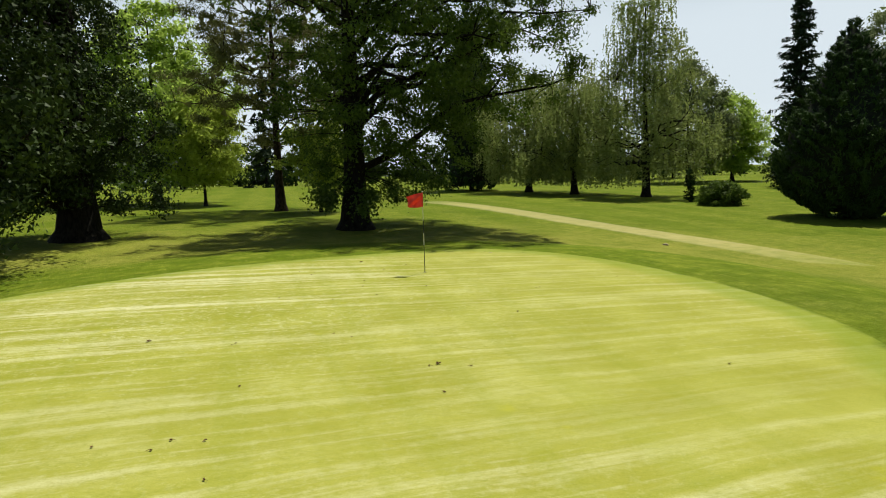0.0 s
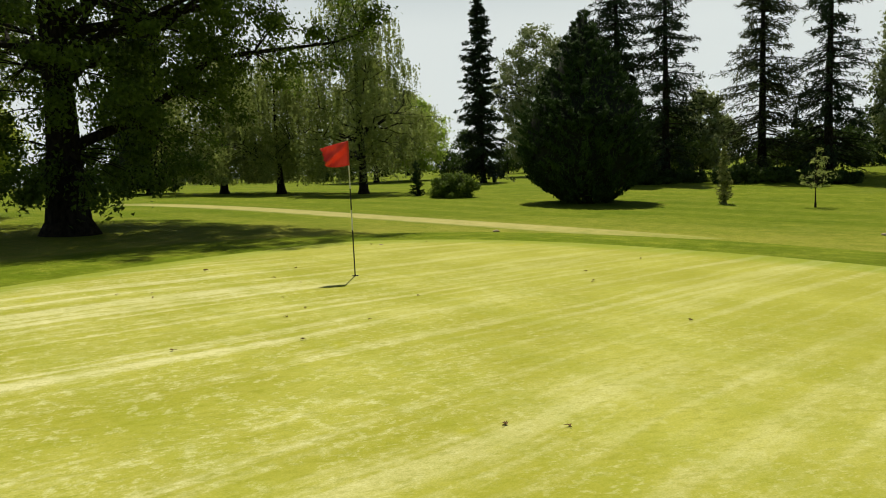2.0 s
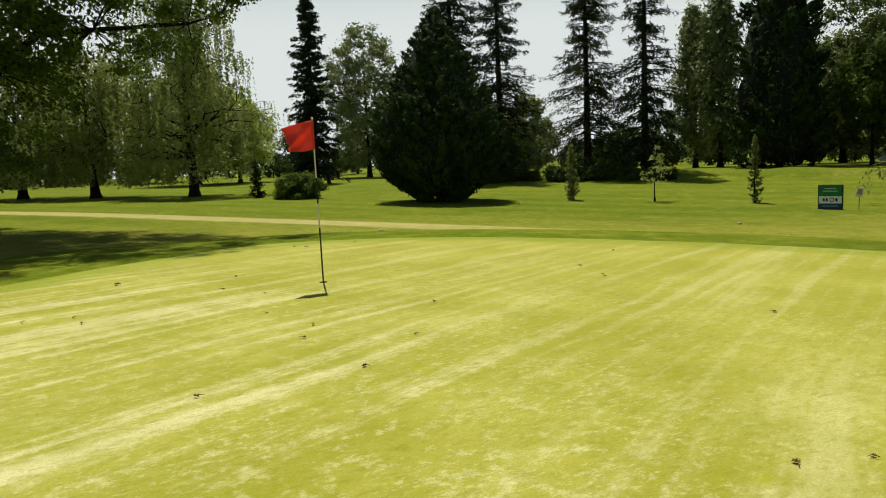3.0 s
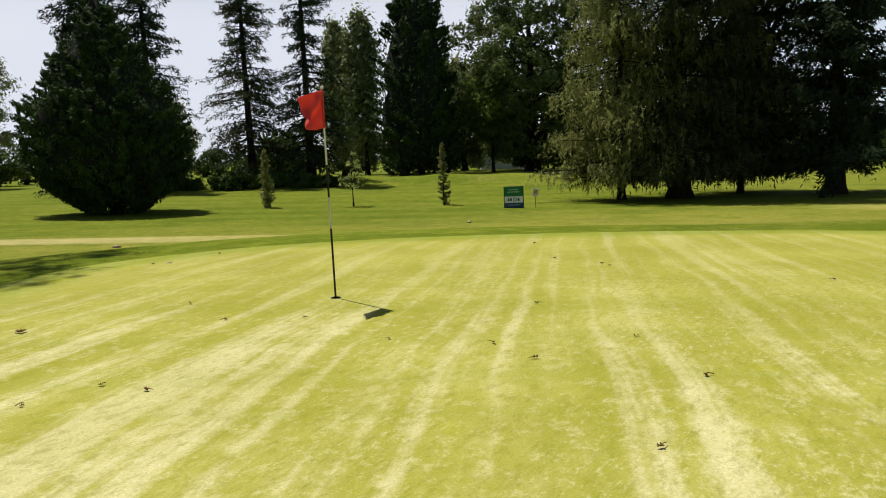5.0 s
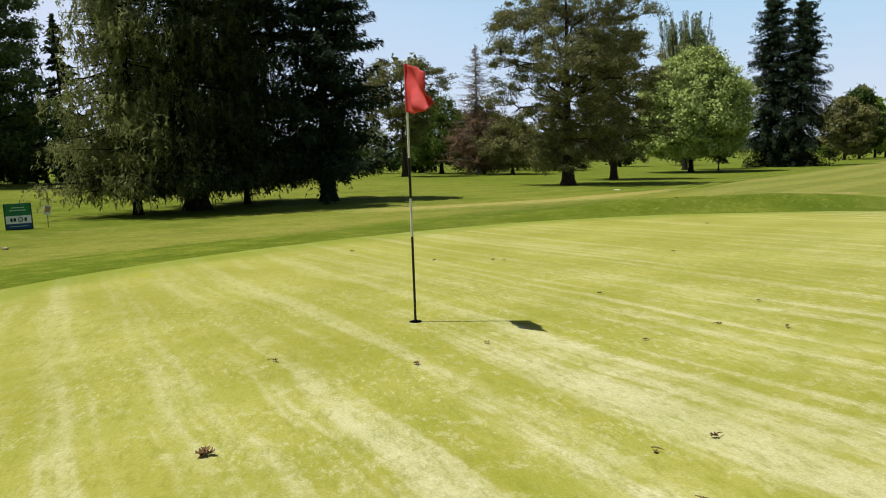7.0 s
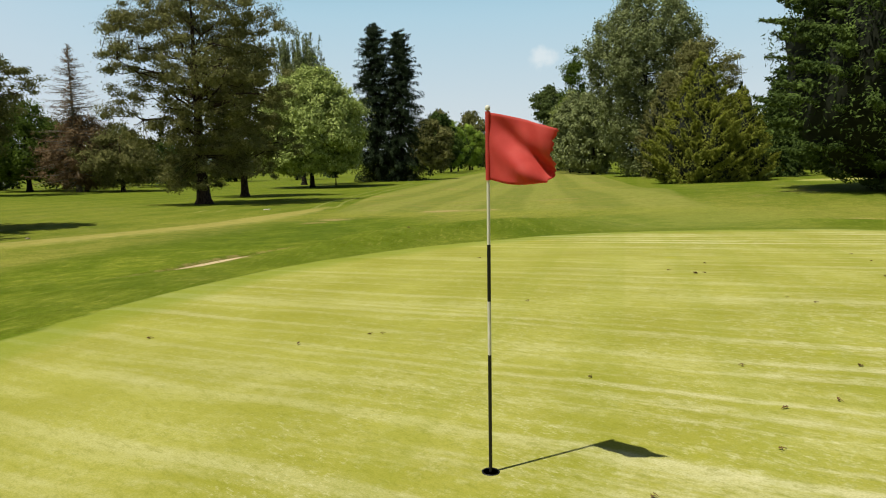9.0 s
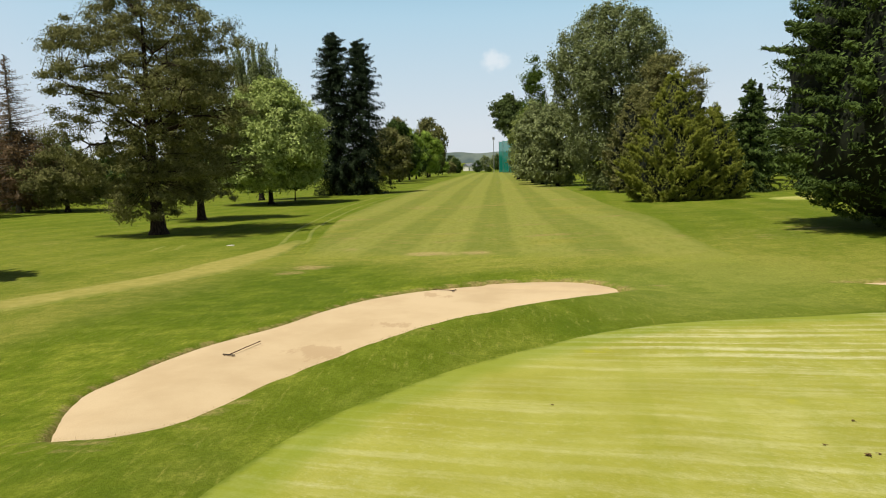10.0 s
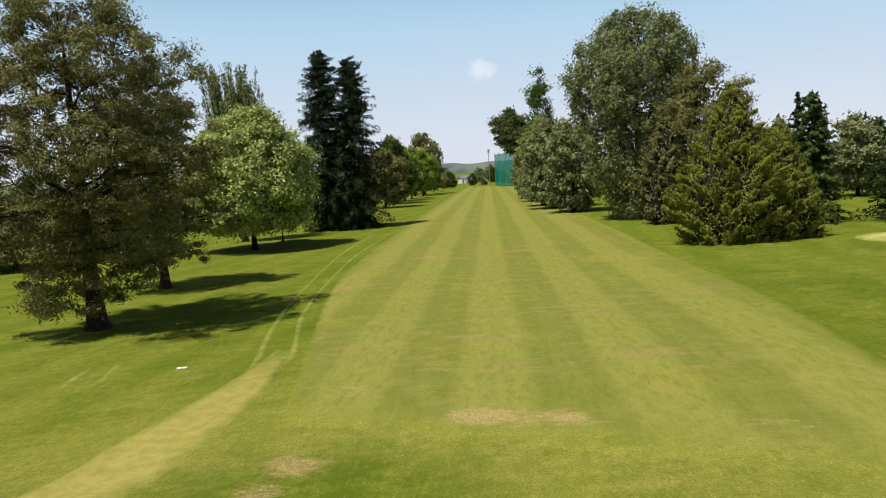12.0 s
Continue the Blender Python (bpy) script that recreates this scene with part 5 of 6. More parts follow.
# south-east
pine = dict(flat=0.45, inner=0.35, lumps=0.35, limbs=22)
broadleaf("scots_pine", 97, -23, 18, 6.8, 0.45, 5.0, [(0, 0.25), (0.3, 0.65), (0.6, 0.85), (0.85, 1.0), (1, 0.55)], 190, 70, 0.55, 0.18, 1.2, PINE, BARK_PINE, "distant flat-topped pine on the lawn", seed=51, **pine)
broadleaf("oak", 113.5, -37.5, 14, 7, 0.4, 2.0, ROUND, 220, 60, 0.55, 0.34, 1.4, OAK, BARK, "distant round dark green tree", seed=52)
broadleaf("withered_pine", 101, -39.5, 11.5, 6.0, 0.25, 0.8, ROUND, 200, 60, 0.5, 0.18, 1.1, BROWN, BARK_PINE, "rust-brown withered conifer on the lawn", seed=53)
spruce("dead_pine", 100, -37.8, 21.5, 7.2, 0.36, 2.0, BROWN, BARK_GREY, "dead larch with bare grey boughs", seed=54, step=0.5, per_whorl=9, sprays=22, spray_len=0.8, spray_wid=0.06, sag=0.15, power=0.75)
broadleaf("scots_pine", 94, -41, 9, 5.5, 0.3, 1.2, ROUND, 170, 110, 0.5, 0.15, 1.1, PINE, BARK_PINE, "low brownish pine behind the large pine", seed=65)
broadleaf("scots_pine", 48.6, -19.1, 20.3, 7.0, 0.55, 1.6, [(0, 0.42), (0.12, 0.6), (0.3, 0.8), (0.55, 1.0), (0.8, 0.9), (1, 0.4)], 620, 125, 0.34, 0.09, 0.85, PINE, BARK_PINE, "large rounded pine with spreading tufted boughs", seed=55, fill=1.5, fill_size=1.5, flat=0.5, inner=0.3, lumps=0.4, limbs=34, droop=0.0)
broadleaf("scots_pine", 59.6, -33.6, 18.5, 4.9, 0.4, 2.2, SPREAD, 340, 110, 0.4, 0.09, 0.8, PINE, BARK_PINE, "darker pine close behind the large pine", seed=56, **pine)
broadleaf("maple_tree", 76.3, -62.6, 18.6, 8.6, 0.36, 2.7, [(0, 0.72), (0.12, 0.94), (0.35, 1.0), (0.6, 0.93), (0.8, 0.7), (0.93, 0.42), (1, 0.2)], 900, 58, 0.46, 0.31, 1.15, MAPLE, BARK, "round bright green maple with a short trunk", seed=57, lumps=0.10, inner=0.45, fill=8)
broadleaf("young_tree", 80.0, -72.5, 6, 2.0, 0.12, 2.0, ROUND, 60, 50, 0.35, 0.2, 0.7, OAK, BARK, "young tree beside the round maple", seed=58, limbs=8)
plume_poplar(88, -73, 27.5, 4.8, 66, POPLAR, "soft feathery poplar with upswept boughs behind the maple", 59)
tall = dict(profile=[(0, 1.0), (0.2, 1.0), (0.5, 0.85), (0.7, 0.72), (0.85, 0.6), (0.95, 0.42), (1, 0.12)], thin=0.12, fill=0.6)
spruce("spruce", 84.2, -89.9, 30.5, 5.2, 0.4, 1.0, SPRUCE, BARK, "tall dark spruce of a close pair", seed=60, group="pair of dark spruces", **{**spr, **tall, "sprays": 58, "spray_wid": 0.2, "step": 0.3, "hang": 1.5, "sag": 0.5})
spruce("spruce", 80.2, -92.4, 29, 5.6, 0.4, 1.0, SPRUCE, BARK, "tall dark spruce of a close pair", seed=61, group="pair of dark spruces", **{**spr, **tall, "sprays": 58, "spray_wid": 0.2, "step": 0.3, "hang": 1.5, "sag": 0.5})
# row along the fairway's far east side
a = broadleaf("pine_tree", 118, -160, 17, 7, 0.35, 1.5, ROUND, 130, 50, 1.0, 0.5, 1.6, PINE, BARK, "far brownish tree in the row along the fairway", seed=62, group="far row")
b = broadleaf("oak", 131, -186, 22, 7, 0.35, 2.0, EGG, 130, 50, 1.05, 0.6, 1.6, DARKLEAF, BARK, "far dark tree in the row along the fairway", seed=63, group="far row")
c = broadleaf("lime_tree", 143, -212, 20, 6.5, 0.35, 2.0, EGG, 130, 50, 1.05, 0.6, 1.5, LIME, BARK, "far green tree in the row along the fairway", seed=64, group="far row")
for ob, x, y, s, w, t in ((a, 139, -198, 0.8, 0.7, 1.7), (b, 152, -232, 1.0, 0.8, 0.9), (c, 164.5, -263, 1.0, 1.15, 1.05), (a, 174, -281.5, 1.0, 1.15, 1.7), (b, 192, -322, 0.85, 0.6, 1.0), (c, 208, -356, 0.8, 0.9, 0.6), (a, 222, -392, 0.7, 0.8, 0.7), (c, 128, -168, 0.5, 1.1, 0.7)):
    copy_thing(ob, pose(x, y, H(x, y) - 0.05, 0, 0, x * 37 % 360) @ Matrix.Diagonal((s * w, s * w, s * t, 1)))

# west side of the fairway
broadleaf("poplar_tree", 32.6, -95.4, 28.5, 9.0, 0.6, 1.0, [(0, 0.45), (0.2, 0.72), (0.45, 0.93), (0.68, 1.0), (0.86, 0.85), (1, 0.5)], 900, 74, 0.44, 0.28, 1.05, POPLAR, BARK, "very tall full poplar with grey-green leaves", seed=71, limbs=28, inner=0.4, lumps=0.2, flat=1.2, droop=-0.6)
cypress("brown_cypress", 27.0, -85, 14, 3.4, 0.2, [(0, 0.8), (0.3, 1), (0.7, 0.7), (1, 0.08)], 12000, 0.6, 0.18, PINE, "narrow brownish cypress beside the tall poplar", seed=72, ragged=0.12, lumps=0.2, tufts=150)
GC = [(0, 0.85), (0.15, 1.0), (0.4, 0.85), (0.7, 0.5), (0.9, 0.2), (1, 0.04)]
cypress("golden_cypress", 16.8, -64.5, 15.0, 5.6, 0.2, GC, 32000, 0.5, 0.14, GOLDEN, "broad golden-green cypress clothed to the ground", seed=73, tufts=300, lumps=0.22, ragged=0.1)
cypress("golden_cypress", 12.6, -66.0, 11.0, 3.6, 0.2, GC, 16000, 0.6, 0.16, GOLDEN, "lower golden-green cypress beside the broad one", seed=74, tufts=170, lumps=0.25, ragged=0.1)
spruce("cedar", 10.2, -79.0, 14.5, 4.0, 0.3, 0.6, BLUECEDAR, BARK, "blue-green cedar behind the golden cypress", seed=75, step=0.34, per_whorl=8, sprays=44, spray_len=0.7, spray_wid=0.22, power=0.6)
broadleaf("scots_pine", 22.5, -88, 20, 5.5, 0.4, 8.0, SPREAD, 130, 120, 0.55, 0.14, 1.3, PINE, BARK_PINE, "pine behind the golden cypress", seed=80, **pine)
broadleaf("poplar_tree", 68, -151, 31, 3.4, 0.4, 6.0, COLUMN, 130, 70, 0.65, 0.34, 1.4, OAK, BARK, "thin poplar with dark clumps of mistletoe", seed=76, lumps=0.5)
w1 = broadleaf("willow_tree", 56, -126, 18, 6.5, 0.4, 0.6, ROUND, 180, 46, 0.85, 0.46, 1.3, POPLAR, BARK, "grey-green tree beside the fairway", seed=77, group="trees along the fairway")
w2 = broadleaf("willow_tree", 63, -138, 19, 6.0, 0.4, 0.8, EGG, 170, 46, 0.85, 0.46, 1.3, BIRCH, BARK, "soft grey-green tree beside the fairway", seed=78, group="trees along the fairway")
broadleaf("ash_tree", 83.5, -177.5, 25, 5.2, 0.4, 13.0, ROUND, 170, 50, 0.8, 0.45, 1.3, PLANE, BARK, "tall round-headed tree beside the fairway", seed=86, shift=(3.7, 0))
for ob, x, y, s in ((w1, 72, -160, 0.95), (w2, 80, -178, 0.9), (w1, 90, -200, 0.9), (w2, 95.2, -218.4, 0.85), (w1, 48, -113, 0.9)):
    copy_thing(ob, pose(x, y, H(x, y) - 0.05, 0, 0, x * 53 % 360) @ Matrix.Scale(s, 4))
cypress("dense_conifer", -2.8, -21.0, 20, 6.1, 0.35, [(0, 0.36), (0.05, 0.66), (0.12, 0.9), (0.22, 1.0), (0.45, 0.94), (0.72, 0.66), (0.9, 0.28), (1, 0.04)], 56000, 0.38, 0.14, BLUECEDAR, "big dense deep green conifer clothed to the ground", seed=79, tufts=520, lumps=0.13, ragged=0.012, up=0.3, core=0.84)

spruce("spruce", 1.2, -79.5, 13, 4.6, 0.3, 0.4, SPRUCE, BARK, "dark spruce beside the neighbouring green", seed=87, step=0.36, per_whorl=8, sprays=40, spray_len=0.7, spray_wid=0.22, sag=0.15, power=0.6)

# woods all round, behind
back = [
    broadleaf("oak", -60, 96, 15, 6.5, 0.35, 0.8, ROUND, 100, 38, 0.86, 0.54, 1.6, DARKLEAF, BARK, "dark tree in the wood behind", limbs=5, seed=81, group="wood behind"),
    broadleaf("ash_tree", -46, 112, 16, 6, 0.35, 0.8, EGG, 100, 38, 0.86, 0.54, 1.5, POPLAR, BARK, "grey-green tree in the wood behind", limbs=5, seed=82, group="wood behind"),
    spruce("spruce", -34, 118, 19, 4.5, 0.3, 0.5, SPRUCE, BARK, "dark spruce in the wood behind", seed=83, group="wood behind", step=0.9, per_whorl=6, sprays=16, spray_len=1.4, spray_wid=0.55, power=0.7),
    broadleaf("hazel_bush", -20, 122, 7, 5.5, 0.2, 0.2, ROUND, 80, 28, 0.75, 0.45, 1.2, DARKLEAF, BARK, "broad bush at the wood's edge", "bush", limbs=4, seed=84, group="wood behind"),
]
rg = np.random.default_rng(5)
for k in range(30):
    brg = 126 - k * 5.2
    d = 132 + rg.uniform(-10, 22)
    ob, s = back[k % 3], rg.uniform(0.55, 0.75)
    x, y = d * math.cos(radians(brg)) + 4, 15 + d * math.sin(radians(brg))
    copy_thing(ob, pose(x, y, H(x, y) - 0.1, 0, 0, rg.uniform(0, 360)) @ Matrix.Scale(s, 4))
    x, y = (d - 9) * math.cos(radians(brg + 2)) + 4, 15 + (d - 9) * math.sin(radians(brg + 2))
    copy_thing(back[3], pose(x, y, H(x, y) - 0.1, 0, 0, rg.uniform(0, 360)) @ Matrix.Scale(rg.uniform(0.7, 1.0), 4))
for x, y, k, s in ((74, 84, 1, 0.8), (66, 82, 0, 0.6), (84, 50, 0, 0.8), (92, 46, 1, 1.1), (96, 36, 0, 1.1), (99, 24, 2, 1.1), (94, 14, 0, 1.0), (101, 4, 1, 0.9), (105, -8, 2, 0.8),
                   (72, 66, 3, 0.8), (90, 26, 3, 1.2), (122, -48, 0, 0.8), (126, -62, 1, 0.8), (131, -75, 2, 0.7), (112, -62, 3, 1.2), (128, -92, 0, 0.8), (120, -104, 1, 0.8), (126, -124, 2, 0.8),
                   (2, -150, 0, 0.9), (-8, -142, 1, 0.9), (-18, -136, 2, 0.9), (10, -158, 2, 0.95), (18, -150, 1, 1.0), (-28, -128, 0, 0.9), (26, -140, 2, 0.95), (12.7, -121.7, 2, 0.9), (20, -118, 0, 0.8), (4, -126, 1, 0.9), (-6, -122, 0, 0.8), (-2, -118, 3, 1.0), (-12, -112, 3, 0.9), (12, -120, 3, 0.9)):
    copy_thing(back[k], pose(x, y, H(x, y) - 0.1, 0, 0, x * 71 % 360) @ Matrix.Scale(s, 4))
# columnar poplars far behind the spruces
lomb = broadleaf("lombardy_poplar", 81, 60, 21, 2.4, 0.3, 2.0, COLUMN, 130, 60, 0.65, 0.34, 0.9, POPLAR, BARK, "slender columnar poplar far behind", seed=85, flat=1.8, droop=-1.0, group="columnar poplars", limbs=6)
copy_thing(lomb, pose(79, 55.5, H(79, 55.5), 0, 0, 40) @ Matrix.Scale(1.02, 4))

# ---- beyond the fairway's end ----
for k, (x, y, s) in enumerate(((232, -420, 0.7), (222, -452, 0.5), (206, -462, 0.35), (192, -455, 0.35), (240, -470, 0.6), (236, -520, 0.7), (262, -560, 0.9), (300, -610, 1.0), (250, -600, 0.8), (330, -700, 1.2), (280, -690, 1.1), (235, -640, 1.0), (380, -690, 1.2), (350, -640, 1.0))):
    copy_thing(back[3 if s < 0.6 else k % 2], pose(x, y, H(x, y) - 0.1, 0, 0, 61 * k) @ Matrix.Scale(s, 4))


def box(bm, sx, sy, sz, at=(0, 0, 0), turn=None, bevel=0.0):
    """A box with softened edges, its centre at a place."""
    r = bmesh.ops.create_cube(bm, size=1.0)
    vs = r["verts"]
    bmesh.ops.scale(bm, vec=(sx, sy, sz), verts=vs)
    if bevel:
        es = list({e for v in vs for e in v.link_edges})
        out = bmesh.ops.bevel(bm, geom=es, offset=bevel, segments=2, affect="EDGES", profile=0.6)
        vs = list({v for f in out["faces"] for v in f.verts} | {v for v in vs if v.is_valid})
    if turn is not None:
        bmesh.ops.rotate(bm, cent=(0, 0, 0), matrix=turn.to_3x3(), verts=vs)
    bmesh.ops.translate(bm, vec=at, verts=vs)
    return vs


def box_part(name, size, at, material, parent, label="", turn=None, bevel=0.0):
    bm = bmesh.new()
    box(bm, *size, at, turn, bevel)
    return part_bm(name, bm, material, parent, label)


def safety_net():
    root = new("safety_net")
    steel = plain_mat("post_steel", (0.16, 0.20, 0.19), 0.5, 0.6)
    n = Nodes("teal_netting")
    d = n.add("ShaderNodeBsdfDiffuse")
    n.put(n.mix(n.noise(0.3, 3, stretch=(1, 1, 0)), (0.006, 0.13, 0.10), (0.012, 0.20, 0.155)), d.inputs["Color"])
    tp = n.add("ShaderNodeBsdfTransparent")
    m = n.t.nodes.new("ShaderNodeMixShader")
    m.inputs[0].default_value = 0.2
    n.t.links.new(d.outputs[0], m.inputs[1])
    n.t.links.new(tp.outputs[0], m.inputs[2])
    n.t.links.new(m.outputs[0], n.out.inputs["Surface"])
    pts = [(182, -382), (174, -370), (165, -358), (155, -347), (145, -336), (134, -325)]
    h = 19.5
    for k, (x, y) in enumerate(pts):
        w = Wood()
        z = H(x, y)
        w.add([(x, y, z - 1), (x, y, z + h)], [0.22, 0.14], 8)
        part("post", w.mesh("post", steel), root)
        if k:
            x0, y0 = pts[k - 1]
            U, V = np.meshgrid(np.linspace(0, 1, 9), np.linspace(0, 1, 7), indexing="ij")
            px, py = x0 + (x - x0) * U, y0 + (y - y0) * U
            belly = 0.5 * np.sin(math.pi * U) * np.sin(math.pi * V)
            pz = height(px, py) + 0.3 + V * (h - 0.8) - 0.4 * np.sin(math.pi * U) * V
            i = np.arange(63).reshape(9, 7)
            q = np.stack([i[:-1, :-1], i[1:, :-1], i[1:, 1:], i[:-1, 1:]], -1).reshape(-1, 4)
            part("net_panel", mesh_of("net_panel", np.stack([px + belly, py, pz], -1).reshape(-1, 3), q, n.mat, True), root)
    return tagged(root, "tall teal safety netting on steel posts", "net")


def light_mast(x, y):
    root = new("light_mast")
    root.matrix_basis = pose(x, y, H(x, y))
    steel = plain_mat("mast_grey", (0.22, 0.22, 0.21), 0.5, 0.4)
    w = Wood()
    w.add([(0, 0, -0.3), (0, 0, 12), (0, 0, 23)], [0.3, 0.24, 0.18], 8)
    part("mast", w.mesh("mast", steel), root)
    for k in range(3):
        box_part("floodlight", (1.6, 0.5, 0.5), (0, 0, 21.6 + 0.75 * k), steel, root, bevel=0.08)
    return tagged(root, "tall grey floodlight mast beyond the fairway", "mast")


safety_net()
light_mast(199, -411)


def house(x, y, turn, w, d, h, roof_h, wall, roof, label):
    root = new("house")
    root.matrix_basis = pose(x, y, H(x, y) - 0.2, 0, 0, turn)
    box_part("wall", (w, d, h), (0, 0, h / 2), wall, root)
    bm = bmesh.new()
    e = 0.4
    a = [bm.verts.new(p) for p in ((-w / 2 - e, -d / 2 - e, h), (w / 2 + e, -d / 2 - e, h), (w / 2 + e, d / 2 + e, h), (-w / 2 - e, d / 2 + e, h), (-w / 2 - e, 0, h + roof_h), (w / 2 + e, 0, h + roof_h))]
    for f in ((0, 1, 5, 4), (2, 3, 4, 5), (1, 2, 5), (3, 0, 4), (3, 2, 1, 0)):
        bm.faces.new([a[i] for i in f])
    part_bm("roof", bm, roof, root)
    glass = plain_mat("window_dark", (0.03, 0.035, 0.04), 0.2)
    for sx in (-0.3, 0.0, 0.3):
        box_part("window", (w * 0.12, 0.08, h * 0.35), (sx * w, -d / 2 - 0.03, h * 0.55), glass, root, bevel=0.01)
    return tagged(root, label, "house")


WALL = plain_mat("pale_render", (0.62, 0.60, 0.55), 0.9)
ROOFW = plain_mat("white_roof", (0.75, 0.76, 0.78), 0.6)
ROOFG = plain_mat("slate_roof", (0.16, 0.17, 0.20), 0.7)
house(139, 50.8, 110, 12, 9, 4.2, 2.2, WALL, ROOFW, "pale house with a white roof behind the trees")
house(312, -622, 30, 18, 12, 5, 3, WALL, ROOFG, "far pale house with a slate roof")
house(330, -640, 60, 14, 10, 5, 3, WALL, ROOFG, "far pale house beside another")

# far ridge
bear = np.radians(np.linspace(-110, 140, 500))
rr = 1450 + 60 * np.sin(bear * 5)
ridge = 2 + 3.5 * np.sin(bear * 9 + 1) + 2 * np.sin(bear * 23) + 1.6 * np.sin(bear * 71 + 2) + 1.2 * np.sin(bear * 137)
levels = [(-60, 0.96), (0, 0.985), (1, 1.0), (-40, 1.05)]
rows = [np.stack([rr * f * np.cos(bear), rr * f * np.sin(bear), np.where(z == 1, ridge, ridge * 0.6 if z == 0 else z)], 1) for z, f in levels]
i = np.arange(3 * 500).reshape(3, 500)[:, :-1]
q = np.stack([i, i + 1, i + 501, i + 500], -1).reshape(-1, 4)
# the haze of distance is put into the ridge's grey-blue colours
nh = Nodes("hazy_ridge")
HILL = nh.finish(nh.mix(nh.span(nh.noise(0.02, 4), 0.4, 0.6), (0.075, 0.10, 0.10), (0.13, 0.155, 0.135)), 0.95, spec=0.05)
tagged(new("backdrop", mesh_of("backdrop", np.vstack(rows), q, HILL, True)), "low wooded ridge on the horizon", "hills", kind="structure")


# ---- things on the grass ----
def sign_board(x, y, turn):
    root = new("sign_board")
    root.matrix_basis = pose(x, y, H(x, y) - 0.01, 0, 0, turn)
    dark = plain_mat("board_frame", (0.012, 0.03, 0.028), 0.5)
    box_part("frame", (1.08, 0.10, 1.18), (0, 0, 0.59), dark, root, bevel=0.015)
    for name, z, h, col in (("green_panel", 0.90, 0.50, (0.012, 0.16, 0.045)), ("white_panel", 0.465, 0.35, (0.72, 0.74, 0.72)), ("blue_panel", 0.165, 0.22, (0.015, 0.06, 0.16))):
        box_part(name, (0.98, 0.016, h), (0, -0.056, z), plain_mat(name, col, 0.4), root)
    ink = plain_mat("sign_ink", (0.01, 0.012, 0.02), 0.5)
    pale = plain_mat("sign_pale", (0.35, 0.5, 0.35), 0.5)
    for k, (sx, w, tilt) in enumerate(((-0.28, 0.09, 0), (-0.15, 0.09, 0), (0.27, 0.09, 0))):
        box_part("letter_bar", (w, 0.008, 0.15), (sx, -0.069, 0.465), ink, root)
    w = Wood()
    a = np.linspace(0, 2 * math.pi, 25)
    w.add(np.stack([0.07 + 0.085 * np.cos(a), np.full(25, -0.069), 0.465 + 0.085 * np.sin(a)], 1), np.full(25, 0.018), 6)
    part("ring_mark", w.mesh("ring_mark", ink), root)
    for z, wd in ((1.0, 0.5), (0.88, 0.62)):
        box_part("text_bar", (wd, 0.008, 0.045), (0, -0.069, z), pale, root)
    box_part("text_bar", (0.7, 0.008, 0.03), (0, -0.069, 0.17), pale, root)
    return tagged(root, "green, white and blue advertising board standing on the lawn", "sign")


def stake_sign(x, y, turn):
    root = new("stake_sign")
    root.matrix_basis = pose(x, y, H(x, y) - 0.01, 0, 0, turn)
    w = Wood()
    w.add([(0, 0, -0.1), (0.03, 0, 0.95)], [0.018, 0.018], 8)
    part("stake", w.mesh("stake", plain_mat("stake_wood", (0.2, 0.15, 0.10), 0.8)), root)
    tilt = Matrix.Rotation(radians(10), 4, "Y")
    box_part("plate", (0.32, 0.02, 0.44), (0.03, -0.03, 0.82), plain_mat("plate_white", (0.70, 0.68, 0.60), 0.5), root, turn=tilt, bevel=0.006)
    box_part("picture", (0.20, 0.008, 0.26), (0.03, -0.045, 0.84), plain_mat("plate_picture", (0.45, 0.25, 0.08), 0.6), root, turn=tilt)
    return tagged(root, "small tilted white notice on a stake by the board", "sign")


sign_board(30.5, 24.0, -82)
stake_sign(30.9, 22.9, -75)


def rake(x, y, turn, length):
    root = new("bunker_rake")
    z = float(sand_height(np.array(x), np.array(y), np.minimum(side_of([x], [y], BUNKER_LOOP), 0)[0]))
    root.matrix_basis = pose(x, y, z + 0.005, 0, 0, turn)
    wood = plain_mat("rake_handle", (0.085, 0.045, 0.025), 0.7)
    w = Wood()
    w.add([(0, 0, 0.03), (length * 0.5, 0, 0.035), (length, 0, 0.03)], [0.015, 0.013, 0.013], 8)
    part("handle", w.mesh("handle", wood), root)
    box_part("head", (0.03, 0.38, 0.022), (-0.02, 0, 0.035), plain_mat("rake_head", (0.03, 0.025, 0.02), 0.6), root, bevel=0.008)
    for k in range(9):
        w = Wood()
        w.add([(-0.03, -0.16 + 0.04 * k, 0.035), (-0.05, -0.16 + 0.04 * k, -0.02)], [0.008, 0.004], 5)
        part("tine", w.mesh("tine", wood), root)
    return tagged(root, "dark wooden rake lying on the bunker sand", "rake", "bunker rakes")


rake(14.1, 6.95, -82, 1.35)
rake(12.75, -2.9, 6, 1.25)


